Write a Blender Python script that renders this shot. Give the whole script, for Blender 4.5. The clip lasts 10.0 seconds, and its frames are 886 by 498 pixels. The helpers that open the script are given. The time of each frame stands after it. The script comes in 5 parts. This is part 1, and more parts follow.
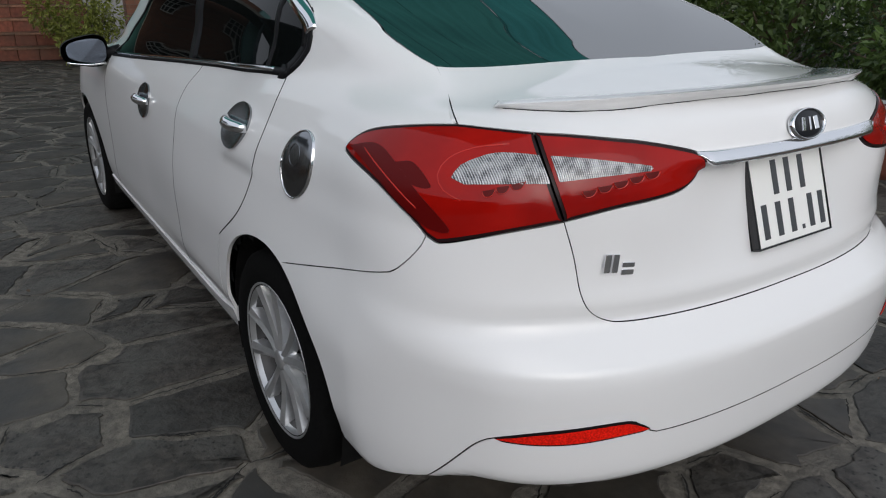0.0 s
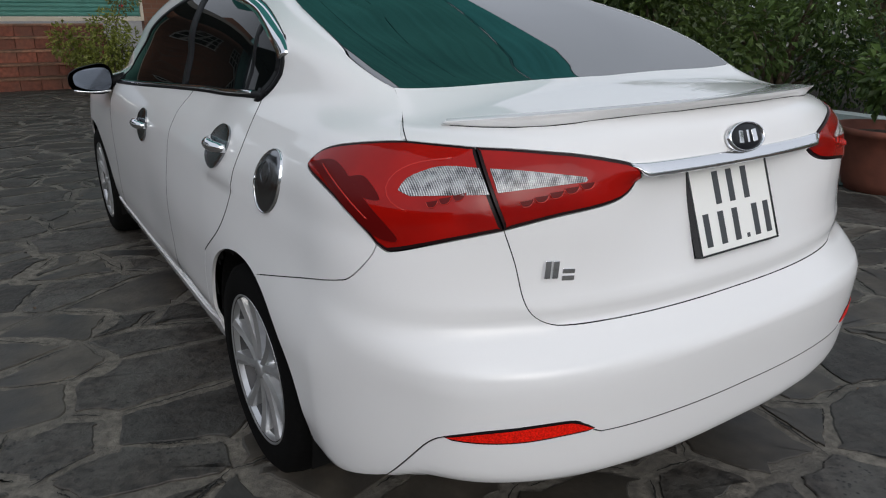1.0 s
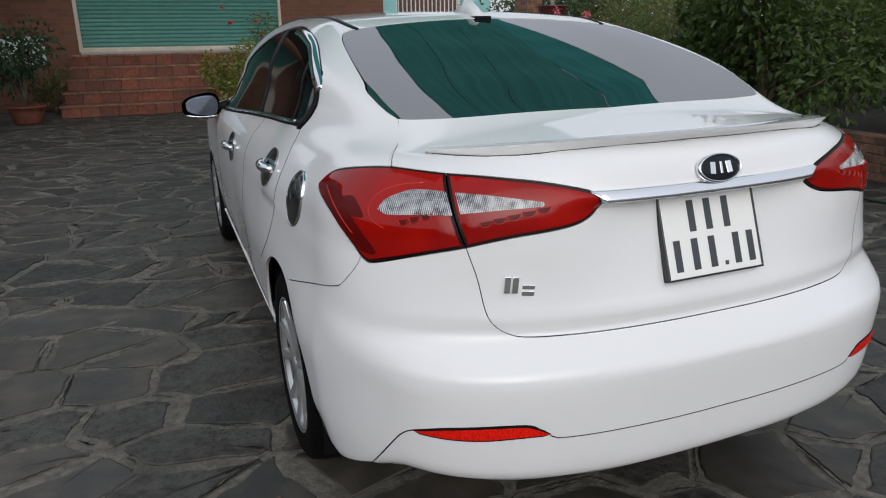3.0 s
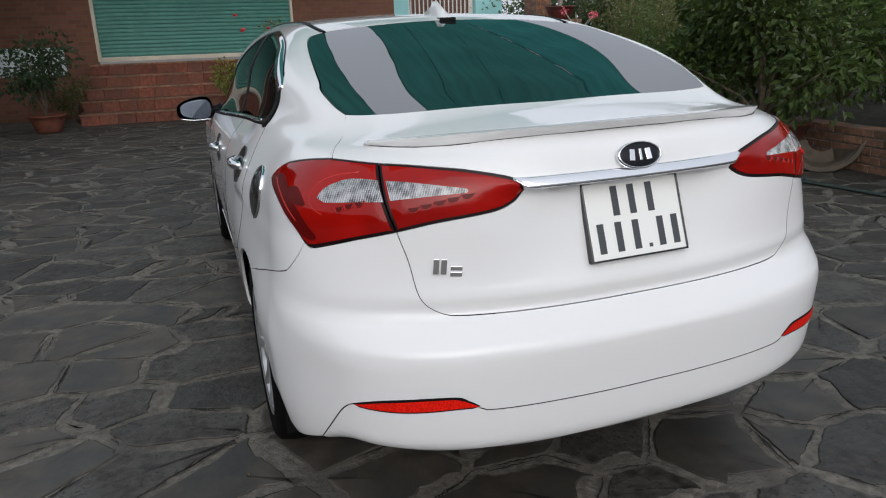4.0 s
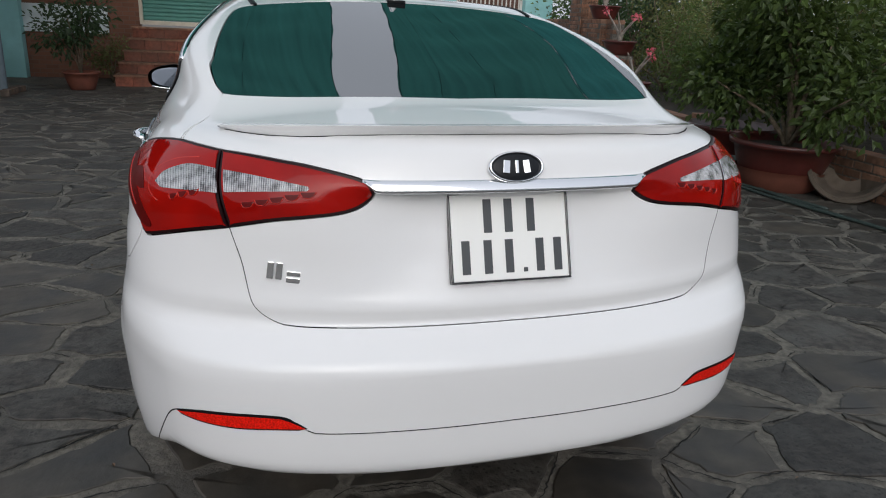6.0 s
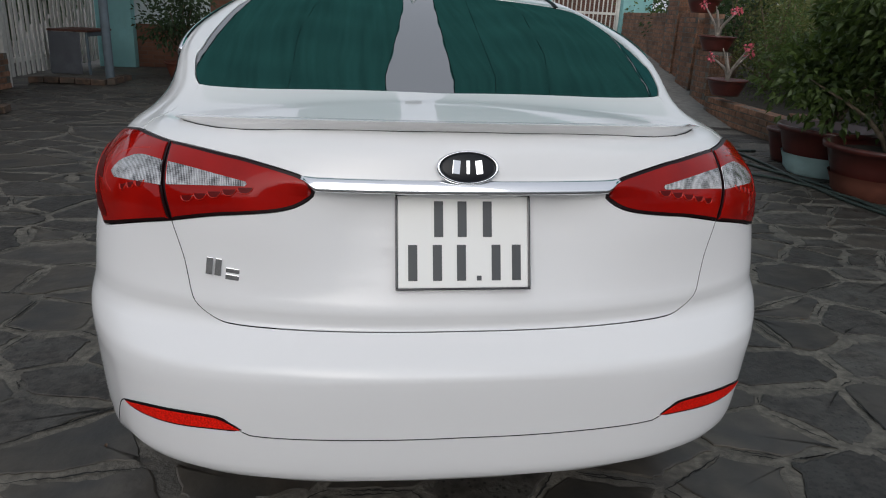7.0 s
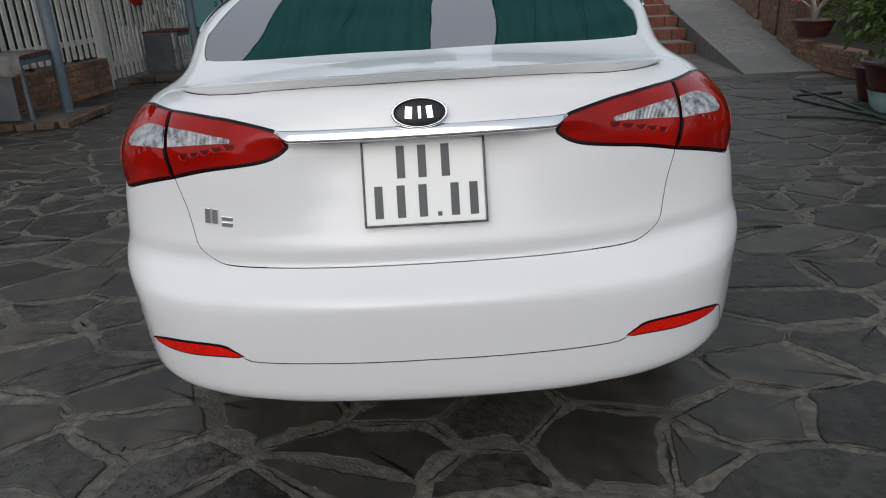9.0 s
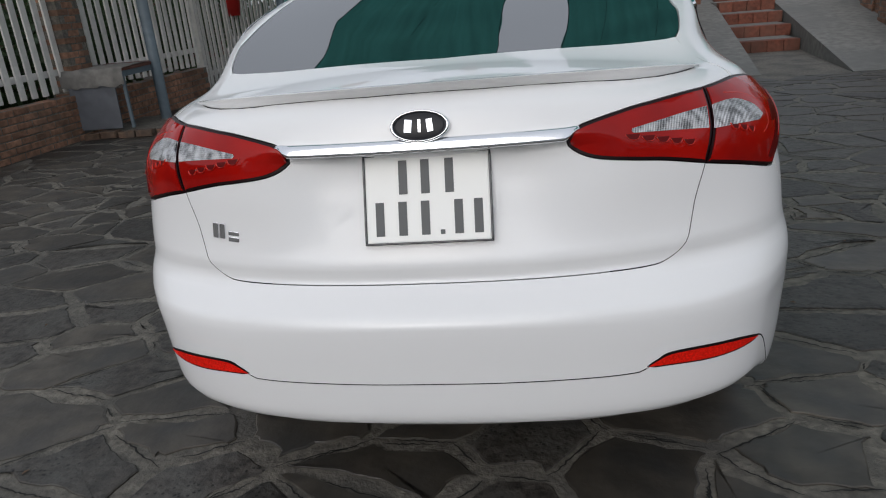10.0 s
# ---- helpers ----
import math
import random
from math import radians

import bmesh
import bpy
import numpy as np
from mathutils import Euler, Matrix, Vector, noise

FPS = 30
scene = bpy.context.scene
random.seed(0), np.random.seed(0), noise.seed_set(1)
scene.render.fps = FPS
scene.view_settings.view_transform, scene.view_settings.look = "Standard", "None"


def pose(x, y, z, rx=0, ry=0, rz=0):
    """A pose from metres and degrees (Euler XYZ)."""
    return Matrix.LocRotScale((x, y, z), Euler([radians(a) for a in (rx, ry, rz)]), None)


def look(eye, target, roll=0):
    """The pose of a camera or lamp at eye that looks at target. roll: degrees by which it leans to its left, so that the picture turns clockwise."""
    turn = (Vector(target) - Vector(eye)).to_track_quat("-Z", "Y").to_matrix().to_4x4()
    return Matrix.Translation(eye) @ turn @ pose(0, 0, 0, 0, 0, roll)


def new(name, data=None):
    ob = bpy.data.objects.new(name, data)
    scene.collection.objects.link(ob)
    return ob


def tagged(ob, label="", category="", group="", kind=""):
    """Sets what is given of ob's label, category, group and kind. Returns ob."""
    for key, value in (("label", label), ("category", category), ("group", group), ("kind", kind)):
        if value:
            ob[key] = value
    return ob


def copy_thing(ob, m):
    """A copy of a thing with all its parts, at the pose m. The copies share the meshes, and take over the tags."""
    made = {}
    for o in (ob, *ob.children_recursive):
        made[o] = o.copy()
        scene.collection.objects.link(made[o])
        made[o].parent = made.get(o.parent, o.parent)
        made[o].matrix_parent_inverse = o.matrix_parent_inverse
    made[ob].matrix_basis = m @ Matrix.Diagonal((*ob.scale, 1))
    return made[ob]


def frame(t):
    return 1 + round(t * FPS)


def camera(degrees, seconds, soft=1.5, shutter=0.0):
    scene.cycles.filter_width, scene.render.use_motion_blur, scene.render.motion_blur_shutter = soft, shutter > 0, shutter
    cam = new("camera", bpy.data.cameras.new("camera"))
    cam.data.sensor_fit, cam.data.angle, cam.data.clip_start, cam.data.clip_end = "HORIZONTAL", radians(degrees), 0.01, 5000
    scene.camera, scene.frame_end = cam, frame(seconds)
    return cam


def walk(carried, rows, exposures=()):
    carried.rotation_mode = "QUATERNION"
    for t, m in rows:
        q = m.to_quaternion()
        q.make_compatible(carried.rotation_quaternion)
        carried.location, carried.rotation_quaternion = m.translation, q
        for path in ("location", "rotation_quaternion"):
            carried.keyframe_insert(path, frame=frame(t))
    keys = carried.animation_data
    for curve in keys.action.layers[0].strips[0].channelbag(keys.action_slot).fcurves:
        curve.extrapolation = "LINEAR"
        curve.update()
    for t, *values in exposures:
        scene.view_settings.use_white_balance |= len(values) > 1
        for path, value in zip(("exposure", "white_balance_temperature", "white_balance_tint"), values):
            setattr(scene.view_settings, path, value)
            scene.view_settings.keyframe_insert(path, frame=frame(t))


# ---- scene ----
cam = camera(64.87, 10.0, soft=1.1)
PATH = [
    (0, (-1.473, -0.685, 1.308), (-0.9385, 0.0798, 0.9485), 1.60),
    (0.5, (-1.420, -0.744, 1.318), (-0.8902, 0.0358, 0.9839), -1.53),
    (1, (-1.406, -0.836, 1.314), (-0.8898, -0.0455, 0.9840), 0.54),
    (1.5, (-1.369, -0.917, 1.343), (-0.8644, -0.1266, 0.9965), -2.65),
    (2, (-1.261, -0.992, 1.347), (-0.7884, -0.1771, 1.0105), 1.15),
    (2.5, (-1.191, -1.066, 1.357), (-0.7543, -0.2248, 1.0398), 0.14),
    (2.7, (-1.194, -1.089, 1.360), (-0.7955, -0.2238, 1.0558), -0.19),
    (3.8, (-1.099, -1.303, 1.348), (-0.7762, -0.4063, 1.0437), -1.22),
    (4, (-1.041, -1.328, 1.346), (-0.7137, -0.4311, 1.0487), -1.78),
    (4.5, (-0.877, -1.367, 1.334), (-0.5701, -0.4688, 1.0183), 1.75),
    (5, (-0.758, -1.399, 1.328), (-0.4743, -0.4888, 1.0255), 0.26),
    (5.5, (-0.696, -1.372, 1.330), (-0.4168, -0.4629, 1.0222), -0.59),
    (6, (-0.573, -1.290, 1.337), (-0.3025, -0.3789, 1.0263), 2.96),
    (6.2, (-0.517, -1.261, 1.345), (-0.2560, -0.3497, 1.0253), 4.05),
    (7.3, (-0.166, -1.261, 1.339), (-0.0673, -0.3186, 1.0189), 1.61),
    (7.5, (-0.127, -1.276, 1.332), (-0.0397, -0.3311, 1.0174), 0.61),
    (8, (-0.067, -1.349, 1.326), (-0.0560, -0.4022, 1.0046), -0.93),
    (8.5, (0.002, -1.414, 1.313), (-0.0094, -0.4758, 0.9679), -2.54),
    (9, (0.034, -1.450, 1.314), (0.0288, -0.5166, 0.9557), -2.86),
    (9.5, (0.116, -1.417, 1.318), (0.0660, -0.4820, 0.9659), -4.76),
    (10, (0.234, -1.350, 1.309), (0.0933, -0.4229, 0.9619), -4.87),
]
walk(cam, [(t, look(eye, aim, roll)) for t, eye, aim, roll in PATH], [(0.0, -.26, 6000, 10), (2.5, -.22, 6000, 10), (4.5, -.12, 6000, 10), (6.2, -.26, 6000, 10), (7.5, -.48, 6000, 10), (9.0, -.34, 6000, 10), (10.0, -.34, 6000, 10)])

# ---- sky and sun: a dull late afternoon, soft light from behind the camera ----
world = bpy.data.worlds.new("sky")
scene.world = world
world.use_nodes = True
wn = world.node_tree
sky = wn.nodes.new("ShaderNodeTexSky")
sky.sky_type, sky.sun_disc = "NISHITA", False
sky.sun_elevation, sky.sun_rotation = radians(27), radians(194)
sky.air_density, sky.dust_density, sky.ozone_density = 1.0, 8.0, .3
veil = wn.nodes.new("ShaderNodeHueSaturation")
veil.inputs["Saturation"].default_value = .6
wn.links.new(sky.outputs[0], veil.inputs["Color"])
cloud = wn.nodes.new("ShaderNodeMix")
cloud.data_type = "RGBA"
cloud.inputs[0].default_value, cloud.inputs[7].default_value = .72, (6.25, 6.28, 6.45, 1)
wn.links.new(veil.outputs[0], cloud.inputs[6])
wn.links.new(cloud.outputs[2], wn.nodes["Background"].inputs[0])
wn.nodes["Background"].inputs[1].default_value = 0.16
sun = new("sun", bpy.data.lights.new("sun", "SUN"))
sun.data.energy, sun.data.angle, sun.data.color = .7, radians(55), (1, .98, .95)
sun.matrix_world = look((-3.2, -12.6, 6.7), (0, 0, 0))

# ---- materials ----
def material(name, color, rough=.5, metal=0.0, coat=0.0, grain=None, bump=0.0, bump_scale=60, spread=.25, ior=1.5, per_object=0.0, per_island=0.0, stain=None, stain_scale=1.3, pits=0.0):
    """A surface with fine grain, broad stains and relief. grain: size in 1/m. spread: how far the colour wanders."""
    m = bpy.data.materials.new(name)
    m.use_nodes = True
    t, n = m.node_tree, m.node_tree.nodes
    b = n["Principled BSDF"]
    b.inputs["Roughness"].default_value, b.inputs["Metallic"].default_value, b.inputs["IOR"].default_value = rough, metal, ior
    b.inputs["Coat Weight"].default_value, b.inputs["Coat Roughness"].default_value = coat, .03
    b.inputs["Base Color"].default_value = (*color, 1)
    pos = n.new("ShaderNodeTexCoord").outputs["Object"]
    if per_object or per_island or grain:
        pos = n.new("ShaderNodeNewGeometry").outputs["Position"]
    out = None

    def mix(kind, fac, a, c):
        x = n.new("ShaderNodeMix")
        x.data_type, x.blend_type = "RGBA", kind
        for sock, val in ((x.inputs[0], fac), (x.inputs[6], a), (x.inputs[7], c)):
            if hasattr(val, "is_linked"):
                t.links.new(val, sock)
            else:
                sock.default_value = val
        return x.outputs[2]

    def noise_at(scale, detail=6, lo=.35, hi=.65):
        x = n.new("ShaderNodeTexNoise")
        x.inputs["Scale"].default_value, x.inputs["Detail"].default_value = scale, detail
        t.links.new(pos, x.inputs["Vector"])
        r = n.new("ShaderNodeMapRange")
        r.inputs[1].default_value, r.inputs[2].default_value = lo, hi
        t.links.new(x.outputs[0], r.inputs[0])
        return r.outputs[0]
    if grain:
        dark, pale = [(*[c * k for c in color], 1) for k in (1 - spread, 1 + spread)]
        out = mix("MIX", noise_at(grain), dark, pale)
        out = mix("MIX", noise_at(stain_scale, 4, .42, .7), out, (*(stain or [c * (1 - spread) for c in color]), 1))
    if pits:
        v = n.new("ShaderNodeTexVoronoi")
        v.inputs["Scale"].default_value = pits
        t.links.new(pos, v.inputs["Vector"])
        r = n.new("ShaderNodeMapRange")
        r.inputs[1].default_value, r.inputs[2].default_value, r.inputs[3].default_value, r.inputs[4].default_value = .16, .30, .12, 1
        t.links.new(v.outputs["Distance"], r.inputs[0])
        g = n.new("ShaderNodeMath")
        g.operation = "MAXIMUM"
        t.links.new(r.outputs[0], g.inputs[0])
        t.links.new(noise_at(2.6, 3, .56, .42), g.inputs[1])
        out = mix("MULTIPLY", 1.0, out, g.outputs[0])
    if per_object or per_island:
        src = n.new("ShaderNodeObjectInfo").outputs["Random"] if per_object else n.new("ShaderNodeNewGeometry").outputs["Random Per Island"]
        r = n.new("ShaderNodeMapRange")
        r.inputs[3].default_value, r.inputs[4].default_value = 1 - (per_object or per_island), 1 + (per_object or per_island)
        t.links.new(src, r.inputs[0])
        h = n.new("ShaderNodeHueSaturation")
        t.links.new(r.outputs[0], h.inputs["Value"])
        if out:
            t.links.new(out, h.inputs["Color"])
        else:
            h.inputs["Color"].default_value = (*color, 1)
        out = h.outputs[0]
    if out:
        t.links.new(out, b.inputs["Base Color"])
    if bump:
        x = n.new("ShaderNodeTexNoise")
        x.inputs["Scale"].default_value, x.inputs["Detail"].default_value = bump_scale, 8
        t.links.new(pos, x.inputs["Vector"])
        k = n.new("ShaderNodeBump")
        k.inputs["Strength"].default_value, k.inputs["Distance"].default_value = 1, bump
        t.links.new(x.outputs[0], k.inputs["Height"])
        t.links.new(k.outputs[0], b.inputs["Normal"])
    return m


def cloth(name, color, through_color):
    """A thin woven sheet that lets light through."""
    m = material(name, color, .8, grain=30, spread=.15)
    t = m.node_tree
    b, out = t.nodes["Principled BSDF"], t.nodes["Material Output"]
    tr = t.nodes.new("ShaderNodeBsdfTranslucent")
    fold, fine, mp, up = t.nodes.new("ShaderNodeTexNoise"), t.nodes.new("ShaderNodeMix"), t.nodes.new("ShaderNodeMapping"), t.nodes.new("ShaderNodeMapRange")
    mp.inputs["Scale"].default_value = (14, .5, 1)
    t.links.new(t.nodes.new("ShaderNodeNewGeometry").outputs["Position"], mp.inputs[0])
    t.links.new(mp.outputs[0], fold.inputs["Vector"])
    fold.inputs["Scale"].default_value, fold.inputs["Detail"].default_value = 1.2, 5
    up.inputs[1].default_value, up.inputs[2].default_value = .3, .7
    t.links.new(fold.outputs[0], up.inputs[0])
    fine.data_type = "RGBA"
    fine.inputs[6].default_value, fine.inputs[7].default_value = (*[c * .8 for c in through_color], 1), (*[c * 1.15 for c in through_color], 1)
    t.links.new(up.outputs[0], fine.inputs[0])
    t.links.new(fine.outputs[2], tr.inputs[0])
    x = t.nodes.new("ShaderNodeMixShader")
    x.inputs[0].default_value = .6
    t.links.new(b.outputs[0], x.inputs[1])
    t.links.new(tr.outputs[0], x.inputs[2])
    t.links.new(x.outputs[0], out.inputs[0])
    return m


def ribbed(name, pale, dark, scale):
    """Moulded clear lens over a silver bowl: upright ridges crossed by fine steps, their bright and dark reflections
    put into the colour.
    """
    m = material(name, pale, .15, .5, coat=1.0)
    t, n = m.node_tree, m.node_tree.nodes
    pos = n.new("ShaderNodeNewGeometry").outputs["Position"]
    waves, last = [], None
    for way, k, wob in (("X", 1.0, .5), ("Z", .9, .8)):
        w = n.new("ShaderNodeTexWave")
        w.bands_direction = way
        w.inputs["Scale"].default_value, w.inputs["Distortion"].default_value = scale * k / 6.28, wob
        t.links.new(pos, w.inputs["Vector"])
        b = n.new("ShaderNodeBump")
        b.inputs["Strength"].default_value, b.inputs["Distance"].default_value = 1, .003
        t.links.new(w.outputs["Fac"], b.inputs["Height"])
        if last:
            t.links.new(last, b.inputs["Normal"])
        if way == "X":
            last = b.outputs[0]
        waves.append(w.outputs["Fac"])
    # noise and waves paint the bowl's glints and dark streaks into the base colour
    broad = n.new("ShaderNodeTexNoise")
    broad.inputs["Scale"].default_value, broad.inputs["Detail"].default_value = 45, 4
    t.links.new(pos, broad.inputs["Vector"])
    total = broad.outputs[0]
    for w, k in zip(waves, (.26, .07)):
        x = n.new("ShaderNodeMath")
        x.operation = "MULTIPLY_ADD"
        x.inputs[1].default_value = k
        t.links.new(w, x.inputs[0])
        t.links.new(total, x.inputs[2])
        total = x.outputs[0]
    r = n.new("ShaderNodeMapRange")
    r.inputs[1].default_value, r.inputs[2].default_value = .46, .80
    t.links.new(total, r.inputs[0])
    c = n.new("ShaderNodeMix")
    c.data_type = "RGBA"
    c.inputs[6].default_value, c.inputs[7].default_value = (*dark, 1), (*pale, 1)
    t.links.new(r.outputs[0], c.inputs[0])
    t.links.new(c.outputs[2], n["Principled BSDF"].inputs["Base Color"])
    t.links.new(last, n["Principled BSDF"].inputs["Normal"])
    return m


def coursed(name, color, joint):
    """Far brickwork: courses with paler joints, laid along x or y and z."""
    m = material(name, color, .9, grain=6, spread=.2, bump=.002, bump_scale=40)
    t, n = m.node_tree, m.node_tree.nodes
    sep, com = n.new("ShaderNodeSeparateXYZ"), n.new("ShaderNodeCombineXYZ")
    t.links.new(n.new("ShaderNodeNewGeometry").outputs["Position"], sep.inputs[0])
    add = n.new("ShaderNodeMath")
    t.links.new(sep.outputs[0], add.inputs[0])
    t.links.new(sep.outputs[1], add.inputs[1])
    t.links.new(add.outputs[0], com.inputs[0])
    t.links.new(sep.outputs[2], com.inputs[1])
    b = n.new("ShaderNodeTexBrick")
    b.inputs["Scale"].default_value, b.inputs["Mortar Size"].default_value = 1.0, .007
    b.inputs["Brick Width"].default_value, b.inputs["Row Height"].default_value = .21, .076
    b.inputs["Color1"].default_value = (*[c * 1.2 for c in color], 1)
    b.inputs["Color2"].default_value = (*[c * .75 for c in color], 1)
    b.inputs["Mortar"].default_value = (*joint, 1)
    t.links.new(com.outputs[0], b.inputs["Vector"])
    src = n["Principled BSDF"].inputs["Base Color"].links[0].from_socket
    x = n.new("ShaderNodeMix")
    x.data_type, x.blend_type = "RGBA", "MIX"
    x.inputs[0].default_value = .65
    t.links.new(src, x.inputs[6])
    t.links.new(b.outputs["Color"], x.inputs[7])
    t.links.new(x.outputs[2], n["Principled BSDF"].inputs["Base Color"])
    return m


paint = material("white_paint", (.80, .80, .80), .5, coat=1.0)
paint.node_tree.nodes["Principled BSDF"].inputs["Specular IOR Level"].default_value = 0.0
black_gap = material("black_underside", (.008, .008, .008), .9, ior=1.2)
black_trim = material("black_trim", (.006, .006, .007), .5, ior=1.25)
dark_glass = material("tinted_glass", (.006, .009, .01), .02, ior=3.7)
side_glass = material("black_glass", (.004, .005, .005), .02, ior=1.18)
heat_line = material("heating_line", (.10, .10, .095), .5)
plate_edge = material("dark_plate_edge", (.06, .06, .063), .2, .8)
chrome = material("chrome", (.82, .83, .85), .06, 1.0)
smoked_chrome = material("smoked_chrome", (.27, .28, .295), .2, 1.0)
red_lens = material("red_lens", (.32, .0045, .002), .05, ior=1.36, grain=11, spread=.08, stain=(.22, .003, .002), stain_scale=5)
deep_red = material("deep_red_lens", (.10, .002, .002), .3, ior=1.25)
pale_red = material("pale_red_edge", (.45, .014, .006), .2)
lamp_black = material("lamp_border", (.012, .003, .004), .35, ior=1.3)
# the reflector's sparkle is painted in as fine colour grain
reflector_red = material("reflector_red", (.74, .012, .004), .4, ior=1.2, grain=260, spread=.3, bump=.001, bump_scale=500)
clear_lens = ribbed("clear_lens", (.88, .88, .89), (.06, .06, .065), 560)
rubber = material("tyre_rubber", (.004, .004, .004), .9, ior=1.2, grain=80, spread=.3, bump=.0006, bump_scale=200)
alloy = material("silver_alloy", (.56, .57, .58), .28, .75, coat=.3, grain=40, spread=.06)
plate_white = material("plate_white", (.86, .86, .83), .35)
plate_ink = material("plate_ink", (.05, .055, .06), .4)
emblem_black = material("emblem_black", (.006, .007, .010), .3, ior=1.35)
mirror_glass = material("mirror", (.06, .07, .088), .14, 1.0)

slate = material("paving_stone", (.041, .036, .0305), .55, grain=22, spread=.5, per_object=.35, bump=.007, bump_scale=34, stain=(.066, .063, .056), stain_scale=5.5, pits=48)
slate_smooth = material("smooth_paving_stone", (.061, .053, .0425), .5, grain=9, spread=.3, per_object=.3, bump=.004, bump_scale=18, stain=(.036, .035, .033), stain_scale=4.2)
slate_far = material("paving_stone_far", (.041, .036, .0305), .58, grain=22, spread=.5, per_island=.35, bump=.007, bump_scale=34, stain=(.066, .063, .056), stain_scale=5.5, pits=48)
slate_smooth_far = material("smooth_paving_stone_far", (.061, .053, .0425), .55, grain=9, spread=.3, per_island=.3, bump=.004, bump_scale=18, stain=(.036, .035, .033), stain_scale=4.2)
mortar = material("mortar", (.140, .127, .105), .75, grain=30, spread=.35, bump=.006, bump_scale=70, stain=(.070, .066, .058), stain_scale=3.2)
crack_dirt = material("crack_dirt", (.012, .012, .011), .95)
dirty_brick = material("dirty_brick", (.12, .075, .05), .9, grain=14, spread=.35, per_object=.25, bump=.005, bump_scale=60, stain=(.07, .06, .05), stain_scale=4)
# silver rim barrel, its shade between the spokes put into a darker colour
barrel_shade = material("shaded_wheel_barrel", (.06, .06, .062), .5, .6)
soil = material("soil", (.035, .029, .019), .95, grain=12, spread=.4, bump=.02, bump_scale=15)
brick_red = material("red_brick", (.17, .055, .032), .85, grain=18, spread=.3, per_object=.22, bump=.004, bump_scale=70, stain=(.13, .06, .04), stain_scale=2.4)
brick_brown = material("brown_brick", (.25, .13, .08), .85, grain=18, spread=.3, per_object=.25, bump=.004, bump_scale=70, stain=(.12, .075, .05), stain_scale=2.4)
brick_joined = material("brown_brick_far", (.25, .13, .08), .85, grain=18, spread=.3, per_island=.25, bump=.004, bump_scale=70, stain=(.12, .075, .05), stain_scale=2.4)
house_brick = coursed("dull_brick_wall", (.11, .05, .034), (.13, .11, .09))
front_brick = coursed("brown_front_brick", (.18, .08, .048), (.15, .11, .085))
terracotta = material("terracotta_render", (.36, .17, .10), .85, grain=6, spread=.12)
turquoise = material("turquoise_render", (.30, .58, .58), .8, grain=5, spread=.08)
white_render = material("whitewash", (.62, .68, .68), .85, grain=4, spread=.12, stain=(.42, .47, .46))
white_wood = material("white_painted_slat", (.62, .60, .56), .6, grain=12, spread=.1, per_object=.08)
concrete = material("concrete", (.19, .185, .17), .88, grain=10, spread=.18, bump=.003, bump_scale=60, stain=(.15, .148, .14), stain_scale=.9)
shutter_green = material("green_shutter", (.075, .24, .20), .5, grain=8, spread=.08)
cream = material("cream_paint", (.60, .55, .45), .6, grain=8, spread=.08)
rust = material("rusty_board", (.13, .052, .036), .85, grain=14, spread=.35)
steel_blue = material("blue_grey_steel", (.12, .155, .18), .5, grain=10, spread=.15)
pot_red = material("glazed_red_pot", (.085, .018, .014), .4, coat=.3, grain=9, spread=.2)
pot_clay = material("clay_pot", (.16, .05, .03), .75, grain=9, spread=.2)
pot_teal = material("pale_teal_paint", (.40, .56, .56), .7, grain=8, spread=.15)
pot_stone = material("pale_stone_pot", (.125, .098, .073), .85, grain=14, spread=.25, bump=.004)
hose_green = material("dark_green_hose", (.035, .05, .045), .5)
bark = material("bark", (.16, .12, .08), .9, grain=20, spread=.35, bump=.006, bump_scale=50)
pale_bark = material("pale_bark", (.32, .28, .24), .85, grain=20, spread=.25)
bucket_red = material("red_plastic", (.55, .03, .025), .4)
sheet_grey = material("grey_sheet", (.12, .125, .14), .8, grain=7, spread=.2)
sheet_pale = material("pale_sheet", (.19, .18, .165), .8, grain=9, spread=.3)
petal = material("pink_petal", (.65, .13, .17), .6)
petal_red = material("red_petal", (.55, .02, .03), .6)
net_green = cloth("green_shade_net", (.045, .12, .108), (.065, .26, .225))
net_pale = cloth("pale_shade_net", (.05, .15, .14), (.07, .31, .29))
hem_dark = material("net_hem", (.015, .06, .052), .9)


def leaf_material(name, a, b):
    m = material(name, a, .5, per_island=.45)
    t = m.node_tree
    bs, out = t.nodes["Principled BSDF"], t.nodes["Material Output"]
    tr = t.nodes.new("ShaderNodeBsdfTranslucent")
    tr.inputs[0].default_value = (*b, 1)
    x = t.nodes.new("ShaderNodeMixShader")
    x.inputs[0].default_value = .25
    t.links.new(bs.outputs[0], x.inputs[1])
    t.links.new(tr.outputs[0], x.inputs[2])
    t.links.new(x.outputs[0], out.inputs[0])
    return m


leaf_broad = leaf_material("broad_green_leaf", (.06, .092, .02), (.11, .16, .03))
leaf_dark = leaf_material("dark_green_leaf", (.075, .12, .03), (.14, .22, .045))
leaf_olive = leaf_material("olive_leaf", (.13, .14, .045), (.2, .22, .06))
leaf_yellow = leaf_material("yellow_green_leaf", (.20, .22, .04), (.25, .3, .05))
leaf_deep = leaf_material("deep_green_leaf", (.035, .065, .025), (.06, .11, .03))


dry_leaf = leaf_material("dry_leaf", (.16, .10, .06), (.1, .06, .03))
